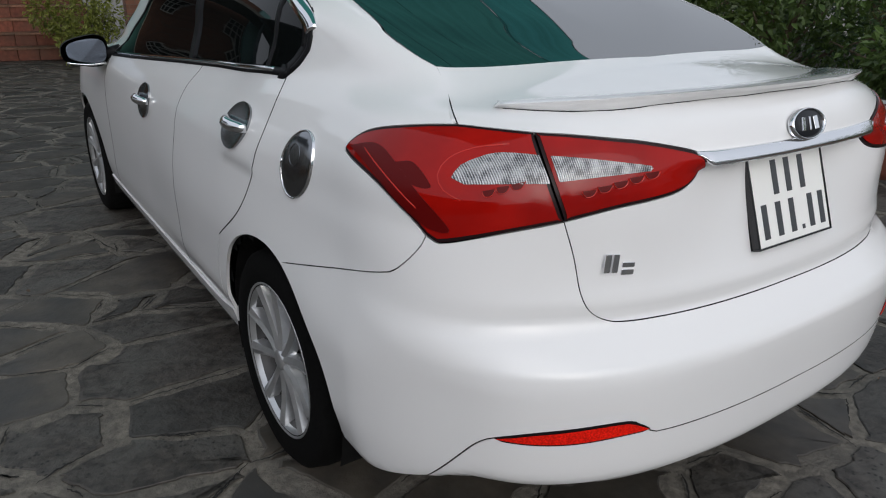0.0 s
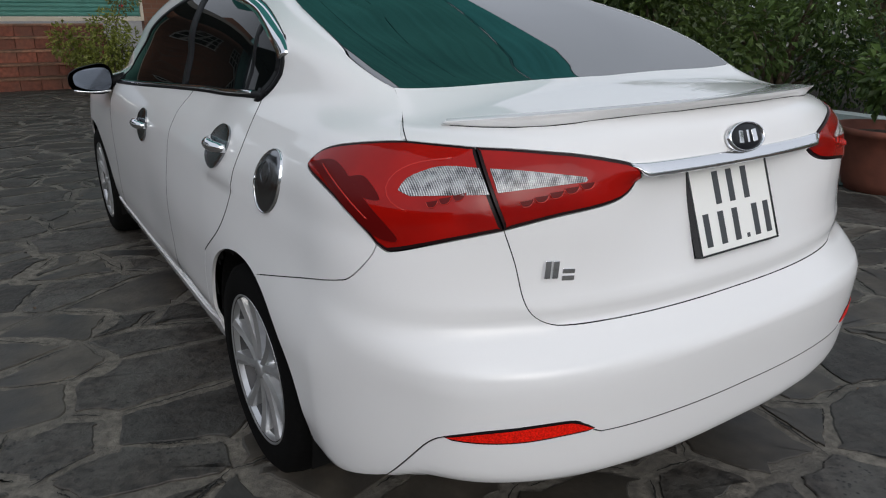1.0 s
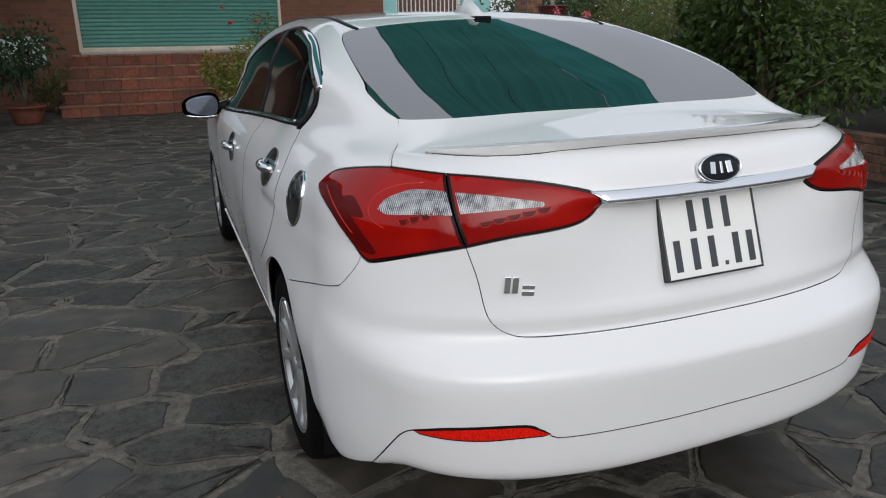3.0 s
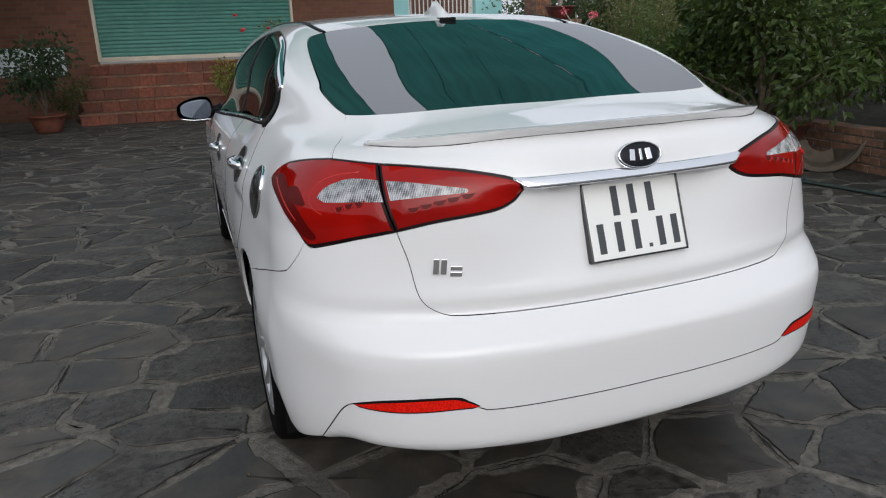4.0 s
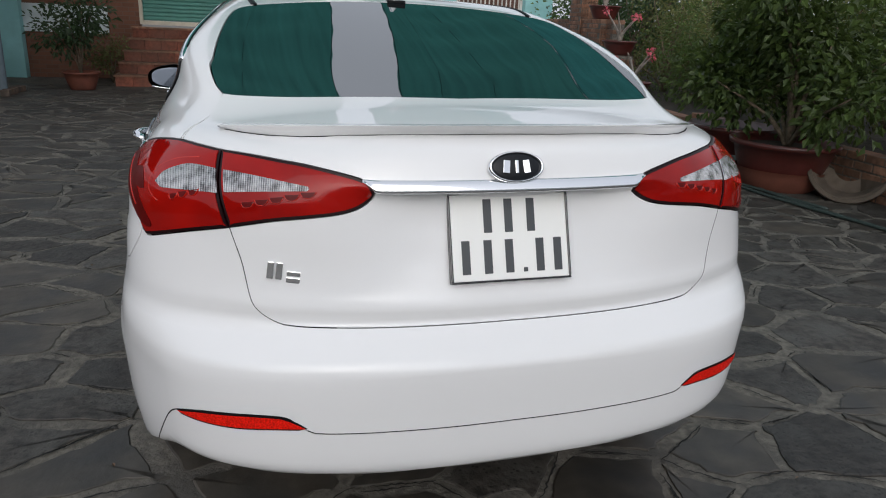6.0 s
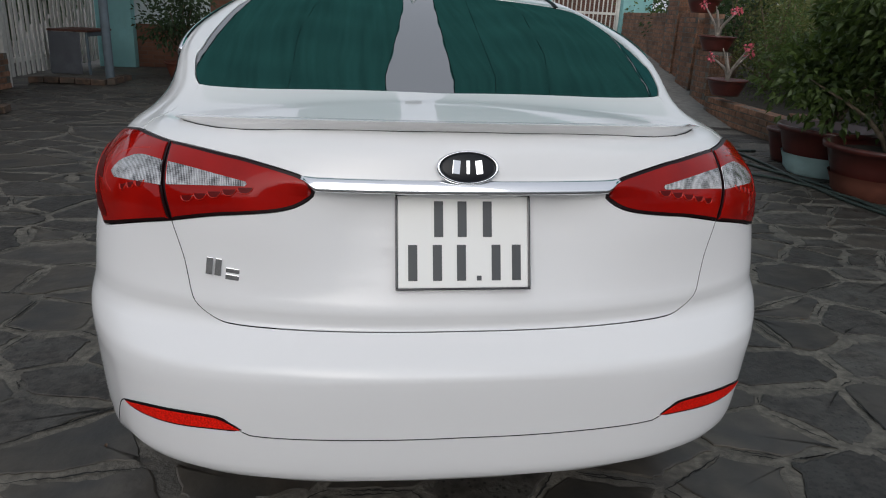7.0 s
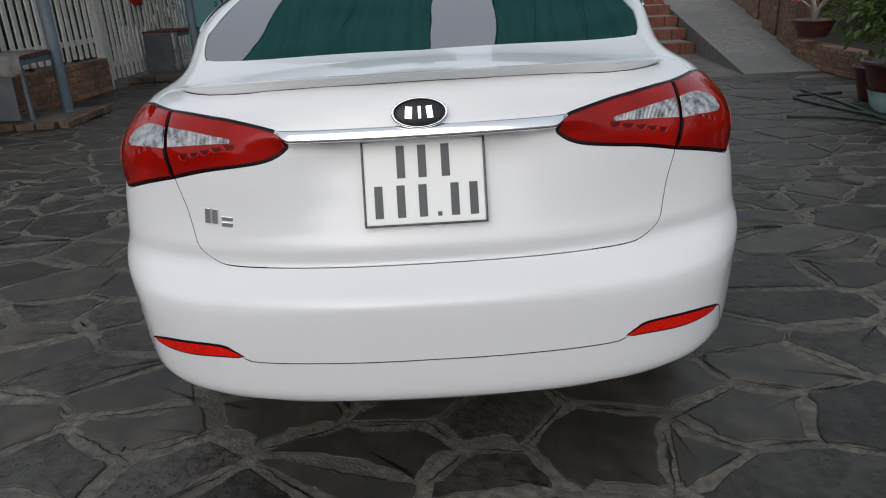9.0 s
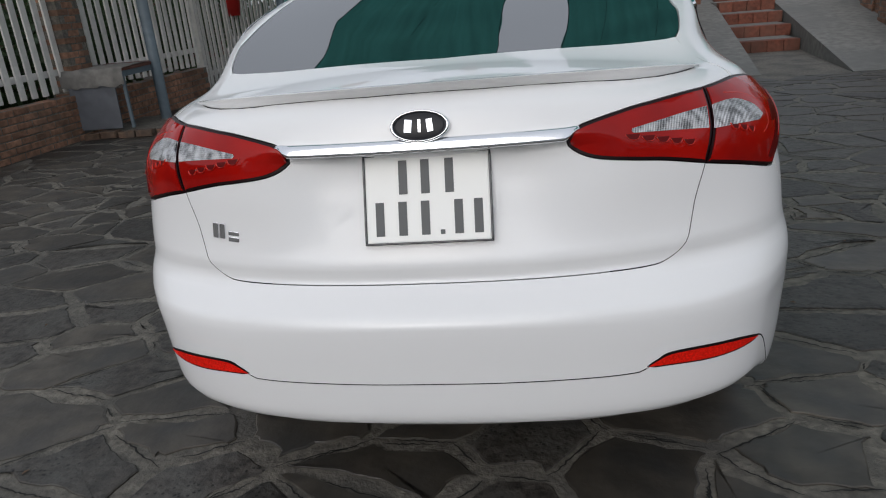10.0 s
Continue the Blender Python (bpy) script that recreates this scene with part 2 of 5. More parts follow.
# ---- the car's outer form: one smooth surface, inside where body() < 0 ----
def spline(table):
    """A smooth curve through rows of (at, value)."""
    a, v = np.array(table, float).T
    m = np.gradient(v, a)

    def at(s):
        s = np.clip(s, a[0], a[-1])
        i = np.clip(np.searchsorted(a, s) - 1, 0, len(a) - 2)
        h = a[i + 1] - a[i]
        u = (s - a[i]) / h
        return ((2 * u + 1) * (1 - u) ** 2 * v[i] + u * (1 - u) ** 2 * h * m[i] + u * u * (3 - 2 * u) * v[i + 1] + u * u * (u - 1) * h * m[i + 1])
    return at


def smax(a, b, k):
    h = np.maximum(k - np.abs(a - b), 0) / k
    return np.maximum(a, b) + h * h * k / 4


def smin(a, b, k):
    return -smax(-a, -b, k)


def ease(s, a, b):
    u = np.clip((s - a) / (b - a), 0, 1)
    return u * u * (3 - 2 * u)


tail_y = spline([(.18, .10), (.28, .03), (.34, .004), (.40, -.006), (.46, -.011), (.52, -.0145), (.58, -.0182), (.612, -.0195), (.628, -.0190), (.639, -.0155), (.648, -.0075), (.665, .0105), (.68, .027), (.692, .042), (.702, .0555), (.712, .0590), (.728, .0562), (.740, .0535), (.749, .0530), (.758, .0550), (.775, .0597), (.82, .066), (.9, .07), (1.0, .08), (1.04, .09), (1.08, .108), (1.12, .14), (1.2, .2)])
tail_len = spline([(.2, .43), (.58, .43), (.65, .45), (.72, .5), (.8, .5), (.95, .53), (1.05, .58), (1.2, .6)])
tail_pow = spline([(.2, 2.6), (.5, 2.6), (.58, 2.6), (.66, 2.5), (.74, 2.4), (.82, 2.42), (.9, 2.5), (1.0, 2.53), (1.06, 2.45), (1.2, 2.4)])
side_x = spline([(.16, .79), (.22, .83), (.28, .852), (.36, .868), (.5, .88), (.65, .888), (.78, .886), (.86, .878), (.93, .856), (.98, .828), (1.04, .787), (1.12, .735), (1.2, .69), (1.3, .63)])
nose_y = spline([(.16, 4.36), (.3, 4.48), (.45, 4.53), (.6, 4.53), (.75, 4.48), (.9, 4.3), (1.0, 4.0), (1.2, 3.6)])
deck_z = spline([(-.2, 1.08), (.1, 1.102), (.3, 1.12), (.55, 1.136), (.8, 1.13), (1.2, 1.09), (2.0, 1.06), (3.2, 1.04), (3.6, 1.0), (4.0, .92), (4.35, .80), (4.6, .66)])
roof_z = spline([(-.4, -1.2), (0, .2), (.25, .86), (.45, 1.075), (.55, 1.138), (.7, 1.198), (.9, 1.268), (1.1, 1.33), (1.3, 1.383), (1.45, 1.408), (1.7, 1.425), (2.0, 1.432), (2.3, 1.428), (2.55, 1.40), (2.8, 1.335), (3.1, 1.225), (3.4, 1.10), (3.7, .94), (4.1, .6), (4.8, -.6)])
roof_x = spline([(.9, .86), (1.08, .79), (1.15, .758), (1.22, .738), (1.3, .69), (1.37, .632), (1.43, .56), (1.5, .46)])


HUB_REAR = .955


def lower(x, y, z):
    ax = np.abs(x)
    w, y0, deep, n = side_x(z), tail_y(z), tail_len(z), tail_pow(z)
    # the bumper shelf fades out round the corners
    fade = .65 * ease(ax, .56, .84) * ease(z, .58, .62) * (1 - ease(z, .86, .90))
    y0 = y0 + fade * (-.018 + .088 * np.clip((z - .6) / .3, 0, 1) - y0)
    low = 1 - ease(z, .54, .78)
    w = w + .014 * (1 - ease(np.where(y > HUB_REAR, .4 * (y - HUB_REAR), HUB_REAR - y), .24, .54)) * ease(z, .3, .4) * (1 - ease(z, .6, .88)) - low * .08 * (1 - ease(y, .2, .52)) - (1 - low) * .036 * (1 - ease(y, .4, 1.3)) * (1 - .85 * ease(z, .86, 1.0))
    back = np.maximum(y0 + deep - y, 0) / deep
    front = np.maximum(y - nose_y(z) + .9, 0) / .9
    r = (ax / w) ** n + back ** n + front ** n
    f = (r ** (1 / n) - 1) * .55
    # hollow for the number plate under the chrome bar
    hollow = .044 * (1 - ease(ax, .16, .44)) * ease(z, .72, .97) * (1 - ease(z, .982, .999))
    f = f + hollow * ease(-y, -.45, -.25)
    top = z - deck_z(y) + .040 * (ax / .62) ** 2
    f = smax(f, top, .035)
    floor = .356 - .108 * ease(y, .12, .5) * ease(ax, .70, .82) - .15 * ease(y, .62, .8) + .10 * ease(y, 3.95, 4.3)
    return smax(f, (floor - z) * .9, .045)


def upper(x, y, z):
    ax = np.abs(x)
    bow = .022 * (ax / .6) ** 2 * (1 - ease(y, .9, 1.9)) - .10 * (ax / .6) ** 2 * ease(y, 2.2, 2.8)
    top = z - roof_z(y - bow) + .03 * (ax / .6) ** 2 * ease(y, .7, 1.4)
    side = ax - roof_x(z) + .12 * np.clip((1.25 - y) / .7, 0, 2) ** 2 + .02 * ease(y, 1.0, 1.4) + .10 * np.clip((y - 2.4) / 1.0, 0, 2) ** 2
    return np.maximum(smax(top * .85, side * .85, .06), .88 - z)


def body(p):
    x, y, z = p[..., 0], p[..., 1], p[..., 2]
    return smin(lower(x, y, z), upper(x, y, z), .05)


def normal_of(p):
    e = 2e-3
    g = np.stack([body(p + d) - body(p - d) for d in np.eye(3) * e], -1)
    return g / np.maximum(np.linalg.norm(g, axis=-1, keepdims=True), 1e-9)


def cast(o, d, far):
    """The first place from outside where the rays o + s d come onto the body."""
    s = np.zeros(len(o))
    done = np.zeros(len(o), bool)
    step = far / 160
    for _ in range(160):
        inside = body(o + (s + step)[:, None] * d) < 0
        done |= inside
        s = np.where(done, s, s + step)
    a, b = s.copy(), s + step
    for _ in range(22):
        m = (a + b) / 2
        inside = body(o + m[:, None] * d) < 0
        b, a = np.where(inside, m, b), np.where(inside, a, m)
    return o + ((a + b) / 2)[:, None] * d, done


# two ways to lay a flat drawing onto the body: P round a point in the boot, L round the long axis
HEART = np.array([0, .9, .75])


def flat(way, p):
    p = np.asarray(p, float)
    if way == "P":
        d = p - HEART
        r = np.hypot(d[:, 0], d[:, 1])
        return np.stack([np.arctan2(d[:, 0], -d[:, 1]), np.arctan2(d[:, 2], r)], -1) * .85
    return np.stack([p[:, 1], np.arctan2(p[:, 0], p[:, 2] - .75) * .8], -1)


def laid(way, q):
    q = np.asarray(q, float)
    if way == "P":
        a, e = q[:, 0] / .85, q[:, 1] / .85
        out = np.stack([np.sin(a) * np.cos(e), -np.cos(a) * np.cos(e), np.sin(e)], -1)
        return cast(HEART + out * 1.6, -out, 1.5)[0]
    a = q[:, 1] / .8
    out = np.stack([np.sin(a), 0 * a, np.cos(a)], -1)
    return cast(out * 1.25 + np.stack([0 * a, q[:, 0], 0 * a + .75], -1), -out, 1.2)[0]
# ---- building helpers ----
def thing(name, m=Matrix(), label="", category="", group="", kind=""):
    """An Empty at a thing's base, which its parts hang from."""
    ob = new(name)
    ob.empty_display_size = .1
    ob.matrix_world = m
    return tagged(ob, label, category, group, kind)


def mesh_of(name, verts, faces, mat, smooth=False):
    me = bpy.data.meshes.new(name)
    me.from_pydata([tuple(map(float, v)) for v in verts], [], [tuple(map(int, f)) for f in faces])
    me.materials.append(mat)
    if smooth:
        me.shade_smooth()
    return me


def part(name, src, mat, parent=None, label="", smooth=False):
    """Links a bmesh or mesh as one object, under a thing or a part."""
    if isinstance(src, bmesh.types.BMesh):
        bmesh.ops.recalc_face_normals(src, faces=src.faces)
        me = bpy.data.meshes.new(name)
        src.to_mesh(me)
        src.free()
        me.materials.append(mat)
        if smooth:
            me.shade_smooth()
    else:
        me = src
    ob = new(name, me)
    if parent:
        ob.parent = parent
    return tagged(ob, label)


def add_box(bm, lo, hi, bevel=0.0):
    c, d = (Vector(lo) + Vector(hi)) / 2, Vector(hi) - Vector(lo)
    vs = bmesh.ops.create_cube(bm, size=1, matrix=Matrix.Translation(c) @ Matrix.Diagonal((*d, 1)))["verts"]
    if bevel:
        bmesh.ops.bevel(bm, geom=list({e for v in vs for e in v.link_edges}), offset=bevel, segments=2, affect="EDGES", profile=.6)
    return bm


def box(lo, hi, bevel=0.0, skew=0.0):
    bm = add_box(bmesh.new(), lo, hi, bevel)
    for v in bm.verts:
        v.co.x += skew * (v.co.y - 3.2)
    return bm


def turned(profile, steps=40, m=Matrix(), closed=False):
    """A shape turned round z from (radius, height) rows."""
    bm = bmesh.new()
    rings = [[bm.verts.new(m @ Vector((r * math.cos(a), r * math.sin(a), h))) for a in [math.tau * i / steps for i in range(steps)]] for r, h in profile]
    for a, b in list(zip(rings, rings[1:])) + ([(rings[-1], rings[0])] if closed else []):
        for i in range(steps):
            bm.faces.new((a[i], a[(i + 1) % steps], b[(i + 1) % steps], b[i]))
    return bm


def curve_through(points, step=.012):
    """A smooth open line through a few points, in even steps."""
    p = np.array(points, float)
    if len(p) == 2:
        n = max(2, int(np.linalg.norm(p[1] - p[0]) / step))
        return p[0] + (p[1] - p[0]) * np.linspace(0, 1, n + 1)[:, None]
    q = np.vstack([2 * p[0] - p[1], p, 2 * p[-1] - p[-2]])
    out = []
    for i in range(len(p) - 1):
        a, b, c, d = q[i:i + 4]
        n = max(1, int(np.linalg.norm(c - b) / step))
        for u in np.arange(n) / n:
            out.append(.5 * (2 * b + (c - a) * u + (2 * a - 5 * b + 4 * c - d) * u * u + (3 * b - 3 * c + d - a) * u ** 3))
    return np.array(out + [p[-1]])


def ring(*runs):
    """One closed outline from several lines laid end to end."""
    out = []
    for r in runs:
        for v in r:
            if not out or np.linalg.norm(v - out[-1]) > 2e-3:
                out.append(v)
    if np.linalg.norm(out[0] - out[-1]) < 2e-3:
        out.pop()
    return np.array(out)


def flip(line, s):
    return np.asarray(line) * [s, 1, 1]


def shrink(q, by):
    """The flat outline q, drawn in by a little."""
    t = np.roll(q, -1, 0) - np.roll(q, 1, 0)
    t /= np.maximum(np.linalg.norm(t, axis=1, keepdims=True), 1e-9)
    n = np.stack([-t[:, 1], t[:, 0]], -1)
    x, y = q.T
    return q + n * by * np.sign((x * np.roll(y, -1) - np.roll(x, -1) * y).sum())


def within(q, pts):
    inside = np.zeros(len(pts), bool)
    for a, b in zip(q, np.roll(q, -1, 0)):
        if a[1] != b[1]:
            cross = (a[1] > pts[:, 1]) != (b[1] > pts[:, 1])
            inside ^= cross & (pts[:, 0] < (b[0] - a[0]) * (pts[:, 1] - a[1]) / (b[1] - a[1]) + a[0])
    return inside


from mathutils.geometry import delaunay_2d_cdt


def panel(name, way, outline, mat, parent, label="", cell=.016, lift=0.0, thick=.010, gap=.0016, bulge=0.0, even=False):
    """A curved plate cut to an outline and laid on the car's form, with a real edge."""
    q = shrink(flat(way, outline), gap)
    lo, hi = q.min(0), q.max(0)
    gx, gy = np.meshgrid(np.arange(lo[0], hi[0], cell), np.arange(lo[1], hi[1], cell))
    g = np.stack([gx.ravel(), gy.ravel()], -1)
    g = g[within(q, g)]
    if len(g):
        g = g[np.array([np.min(np.linalg.norm(q - v, axis=1)) > cell * .55 for v in g])]
    pts = np.vstack([q, g]) if len(g) else q
    n = len(q)
    vs, _, fs, *_ = delaunay_2d_cdt([Vector(v) for v in pts], [(i, (i + 1) % n) for i in range(n)], [], 1, 1e-7)
    flat_pts = np.array([tuple(v) for v in vs])
    p = laid(way, flat_pts)
    nor = normal_of(p)
    if even:
        # glass: one smooth sweep of the normals over the whole pane
        u, v = ((flat_pts - flat_pts.mean(0)) / flat_pts.std(0)).T
        base = np.stack([u ** i * v ** j for i in range(4) for j in range(4 - i)], -1)
        nor = base @ np.linalg.lstsq(base, nor, rcond=None)[0]
        nor /= np.linalg.norm(nor, axis=1, keepdims=True)
    rise = lift
    if bulge:
        far = np.array([np.min(np.linalg.norm(q - v, axis=1)) for v in flat_pts])
        rise = (lift + bulge * np.minimum(far / .03, 1) ** .5)[:, None]
    top = p + nor * rise
    faces, count, shade = [], {}, nor
    for f in fs:
        a, b, c = (top[i] for i in f[:3])
        f = list(f) if np.cross(b - a, c - a) @ nor[f[0]] > 0 else list(f)[::-1]
        faces.append(f)
        for i, j in zip(f, f[1:] + f[:1]):
            count[(i, j)] = 1
    rim = [(i, j) for i, j in count if (j, i) not in count]
    low = {}
    verts = list(top)
    for i, j in rim:
        for k in (i, j):
            if k not in low:
                low[k] = len(verts)
                verts.append(top[k] - nor[k] * thick)
    skirt = [(j, i, low[i], low[j]) for i, j in rim]
    me = mesh_of(name, verts, faces + skirt, mat, True)
    if bulge:
        shade = np.zeros_like(nor)
        for f in faces:
            w = np.cross(top[f[1]] - top[f[0]], top[f[2]] - top[f[0]])
            for i in f:
                shade[i] += w
        shade /= np.maximum(np.linalg.norm(shade, axis=1, keepdims=True), 1e-12)
    split = []
    for f in faces:
        split += [tuple(shade[i]) for i in f]
    for f in skirt:
        a, b, c = (np.array(verts[k]) for k in f[:3])
        w = np.cross(b - a, c - a)
        split += [tuple(w / max(np.linalg.norm(w), 1e-9))] * 4
    me.normals_split_custom_set(split)
    return part(name, me, mat, parent, label)


def ribbon(name, way, line, width, mat, parent, label="", lift=.004, thick=.008):
    """A narrow strip that follows a line on the car's form."""
    q = flat(way, line)
    t = np.gradient(q, axis=0)
    t /= np.maximum(np.linalg.norm(t, axis=1, keepdims=True), 1e-9)
    n = np.stack([-t[:, 1], t[:, 0]], -1)
    w = np.full(len(q), width / 2)[:, None]
    rows = []
    for k, h in ((-1, -thick), (-.9, lift * .7), (0, lift), (.9, lift * .7), (1, -thick)):
        p = laid(way, q + n * w * k)
        rows.append(p + normal_of(p) * h)
    k = len(q)
    verts = np.vstack(rows)
    faces = [(r * k + i, r * k + i + 1, (r + 1) * k + i + 1, (r + 1) * k + i) for r in range(4) for i in range(k - 1)]
    bm = bmesh.new()
    vs = [bm.verts.new(v) for v in verts]
    for f in faces:
        bm.faces.new([vs[i] for i in f])
    for e in (0, k - 1):
        bm.faces.new([vs[r * k + e] for r in range(5)])
    return part(name, bm, mat, parent, label, True)


def tube(points, radius, sides=8, step=.05):
    """A round rod or hose along a smooth line."""
    p = curve_through(points, step)
    rad = np.interp(np.linspace(0, 1, len(p)), np.linspace(0, 1, len(np.atleast_1d(radius))), np.atleast_1d(radius))
    bm, rings = bmesh.new(), []
    t = np.gradient(p, axis=0)
    for v, d, r in zip(p, t, rad):
        m = Vector(d).to_track_quat("Z", "Y").to_matrix()
        rings.append([bm.verts.new(Vector(v) + m @ Vector((r * math.cos(a), r * math.sin(a), 0))) for a in [math.tau * i / sides for i in range(sides)]])
    for a, b in zip(rings, rings[1:]):
        for i in range(sides):
            bm.faces.new((a[i], a[(i + 1) % sides], b[(i + 1) % sides], b[i]))
    bm.faces.new(rings[0][::-1])
    bm.faces.new(rings[-1])
    return bm

# ---- the car ----
car = thing("car", pose(0, 0, 0, 0, -.6, 0), "clean white four-door saloon car parked on stone paving", "car")
HUB_Y, HUB_Z, ARCH = (HUB_REAR, 3.655), .32, .362

# edge lines of the right half; the left is their mirror image
lid_side = curve_through([(.585, .188, .907), (.57, .17, .841), (.556, .157, .768), (.537, .14, .727), (.51, .118, .7075), (.47, .10, .7025), (.39, .079, .7015)])
lid_foot = curve_through([(.39, .079, .7015), (.2, .055, .7015), (0, .045, .7015)])
lamp_in_low = curve_through([(.585, .188, .907), (.5, .15, .927), (.434, .127, .937), (.378, .112, .946), (.343, .108, .956), (.319, .106, .971), (.301, .103, .993)])
lamp_in_top = curve_through([(.301, .103, .993), (.309, .106, 1.009), (.332, .116, 1.023), (.43, .158, 1.043), (.48, .183, 1.049), (.55, .23, 1.055), (.60, .268, 1.057)])
lamp_split = curve_through([(.60, .268, 1.057), (.594, .23, .985), (.585, .188, .907)])
lamp_out_top = curve_through([(.60, .268, 1.057), (.64, .325, 1.057), (.677, .39, 1.056)])
lamp_out_tip = curve_through([(.677, .39, 1.056), (.72, .45, 1.05), (.775, .545, 1.033), (.80, .585, 1.013), (.818, .60, .989), (.821, .575, .976), (.815, .5, .955), (.81, .446, .935), (.79, .375, .893), (.778, .346, .868)])
lamp_out_low = curve_through([(.778, .346, .868), (.768, .33, .859), (.75, .31, .861), (.67, .24, .887), (.585, .188, .907)])
lid_top = curve_through([(.677, .39, 1.056), (.646, .48, 1.098), (.608, .582, 1.145)])
glass_foot = curve_through([(.608, .582, 1.145), (.588, .573, 1.143), (.545, .566, 1.14), (.435, .552, 1.138), (.22, .54, 1.137), (0, .522, 1.137)])
glass_side = curve_through([(.608, .582, 1.145), (.624, .635, 1.163), (.622, .74, 1.19), (.612, .82, 1.219), (.585, 1.14, 1.31), (.56, 1.255, 1.342), (.535, 1.29, 1.353), (.50, 1.31, 1.36)])
glass_top = curve_through([(.50, 1.31, 1.36), (.3, 1.335, 1.385), (0, 1.345, 1.393)])
bumper_seam = curve_through([(.888, .82, .668), (.886, .70, .70), (.874, .53, .745), (.84, .425, .775), (.822, .395, .789), (.803, .367, .82), (.785, .35, .85), (.778, .346, .868)])
skirt_seam = curve_through([(.80, .31, .336), (.795, .25, .39), (.785, .215, .43), (.77, .189, .464), (.745, .163, .488), (.68, .118, .512), (.60, .074, .523), (.53, .045, .526), (.495, .036, .521), (.468, .03, .50), (.447, .024, .488), (.42, .018, .485), (.25, -.006, .485), (0, -.014, .485)])
bumper_low = curve_through([(.80, .31, .336), (.825, .38, .308), (.85, .47, .276), (.872, .585, .248)])
arch_back = np.array([(.885, HUB_Y[0] - (ARCH + .012 * math.cos(a)) * math.cos(a), HUB_Z + ARCH * math.sin(a)) for a in np.linspace(-.22, 1.2, 30)])
bumper_seam = laid("P", flat("P", bumper_seam))
lamp_out_tip = laid("P", flat("P", lamp_out_tip))
window_back = curve_through([(.735, .95, 1.15), (.75, .97, 1.115), (.772, 1.0, 1.092)])
window_foot = curve_through([(.772, 1.0, 1.092), (.79, 1.25, 1.079), (.80, 1.57, 1.062), (.82, 2.0, 1.033), (.84, 2.5, .995), (.84, 2.9, .966)])
window_top = curve_through([(.84, 2.9, .966), (.80, 2.84, 1.04), (.75, 2.66, 1.15), (.717, 2.47, 1.25), (.679, 2.28, 1.318), (.646, 2.07, 1.358), (.618, 1.80, 1.381), (.63, 1.55, 1.362), (.66, 1.27, 1.317), (.70, 1.01, 1.238), (.718, .955, 1.19), (.735, .95, 1.15)])
door_back = curve_through([(.772, 1.0, 1.092), (.815, .988, 1.02), (.86, .992, .94), (.888, 1.035, .82), (.892, 1.12, .71), (.892, 1.285, .60)])


# dark inner shell that shows through the gaps
def shell():
    a = np.linspace(-math.pi / 2 - .35, math.pi / 2 + .35, 90) * .85
    e = np.linspace(-.52, 1.45, 60) * .85
    q = np.array([(i, j) for j in e for i in a])
    p1 = laid("P", q)
    p1 = p1 - normal_of(p1) * .016
    f1 = [(j * 90 + i, j * 90 + i + 1, j * 90 + i + 91, j * 90 + i + 90) for j in range(59) for i in range(89)]
    ys, fi = np.linspace(1.0, 4.5, 90), np.linspace(-2.25, 2.25, 80) * .8
    q = np.array([(y, v) for y in ys for v in fi])
    p2 = laid("L", q)
    p2 = p2 - normal_of(p2) * .016
    f2 = [(j * 80 + i, j * 80 + i + 1, j * 80 + i + 81, j * 80 + i + 80) for j in range(89) for i in range(79)]
    verts = np.vstack([p1, p2])
    faces = []
    for f in f1 + [tuple(i + len(p1) for i in f) for f in f2]:
        c = verts[list(f)].mean(0)
        if abs(c[0]) > .5 and min(math.hypot(c[1] - h, c[2] - HUB_Z) for h in HUB_Y) < ARCH + .005:
            continue
        faces.append(f)
    return mesh_of("inner_shell", verts, faces, black_gap, True)


part("inner_shell", shell(), black_gap, car, "black body shell behind the panels")
part("underbody", box((-.72, .5, .24), (.72, 4.3, .30), .02), black_gap, car, "black underside")

# boot lid, bumper and skirt
panel("boot_lid", "P", ring(lid_side, lid_foot, flip(lid_foot, -1)[::-1], flip(lid_side, -1)[::-1], flip(lamp_in_low, -1), flip(lamp_in_top, -1), flip(lamp_out_top, -1), flip(lid_top, -1), flip(glass_foot, -1), glass_foot[::-1], lid_top[::-1], lamp_out_top[::-1], lamp_in_top[::-1], lamp_in_low[::-1]), paint, car, "white boot lid", gap=.0008)
panel("bumper", "P", ring(bumper_low[::-1], skirt_seam, flip(skirt_seam, -1)[::-1], flip(bumper_low, -1), flip(arch_back, -1), flip(bumper_seam, -1), flip(lamp_out_low, -1), flip(lid_side, -1), flip(lid_foot, -1), lid_foot[::-1], lid_side[::-1], lamp_out_low[::-1], bumper_seam[::-1], arch_back[::-1]), paint, car, "white rear bumper", gap=.0011)
skirt_low = curve_through([(0, .10, .362), (.4, .12, .362), (.6, .19, .36), (.70, .27, .358), (.76, .305, .348), (.80, .31, .336)])
panel("bumper_skirt", "P", ring(skirt_seam, flip(skirt_seam, -1)[::-1], flip(skirt_low, -1)[::-1], skirt_low), paint, car, "white lower bumper skirt", thick=.03, gap=.0016)

gap_line = skirt_seam[(np.abs(skirt_seam[:, 0]) < .466)][::1]
ribbon("skirt_gap", "P", np.vstack([gap_line, flip(gap_line, -1)[::-1][1:]]), .0015, black_gap, car, "thin dark joint over the skirt", lift=.0006, thick=.003)
for s in (1, -1):
    gap_line = skirt_seam[(np.abs(skirt_seam[:, 0]) > .742)]
    ribbon("skirt_gap", "P", flip(gap_line, s), .0015, black_gap, car, "thin dark joint over the skirt", lift=.0006, thick=.003)

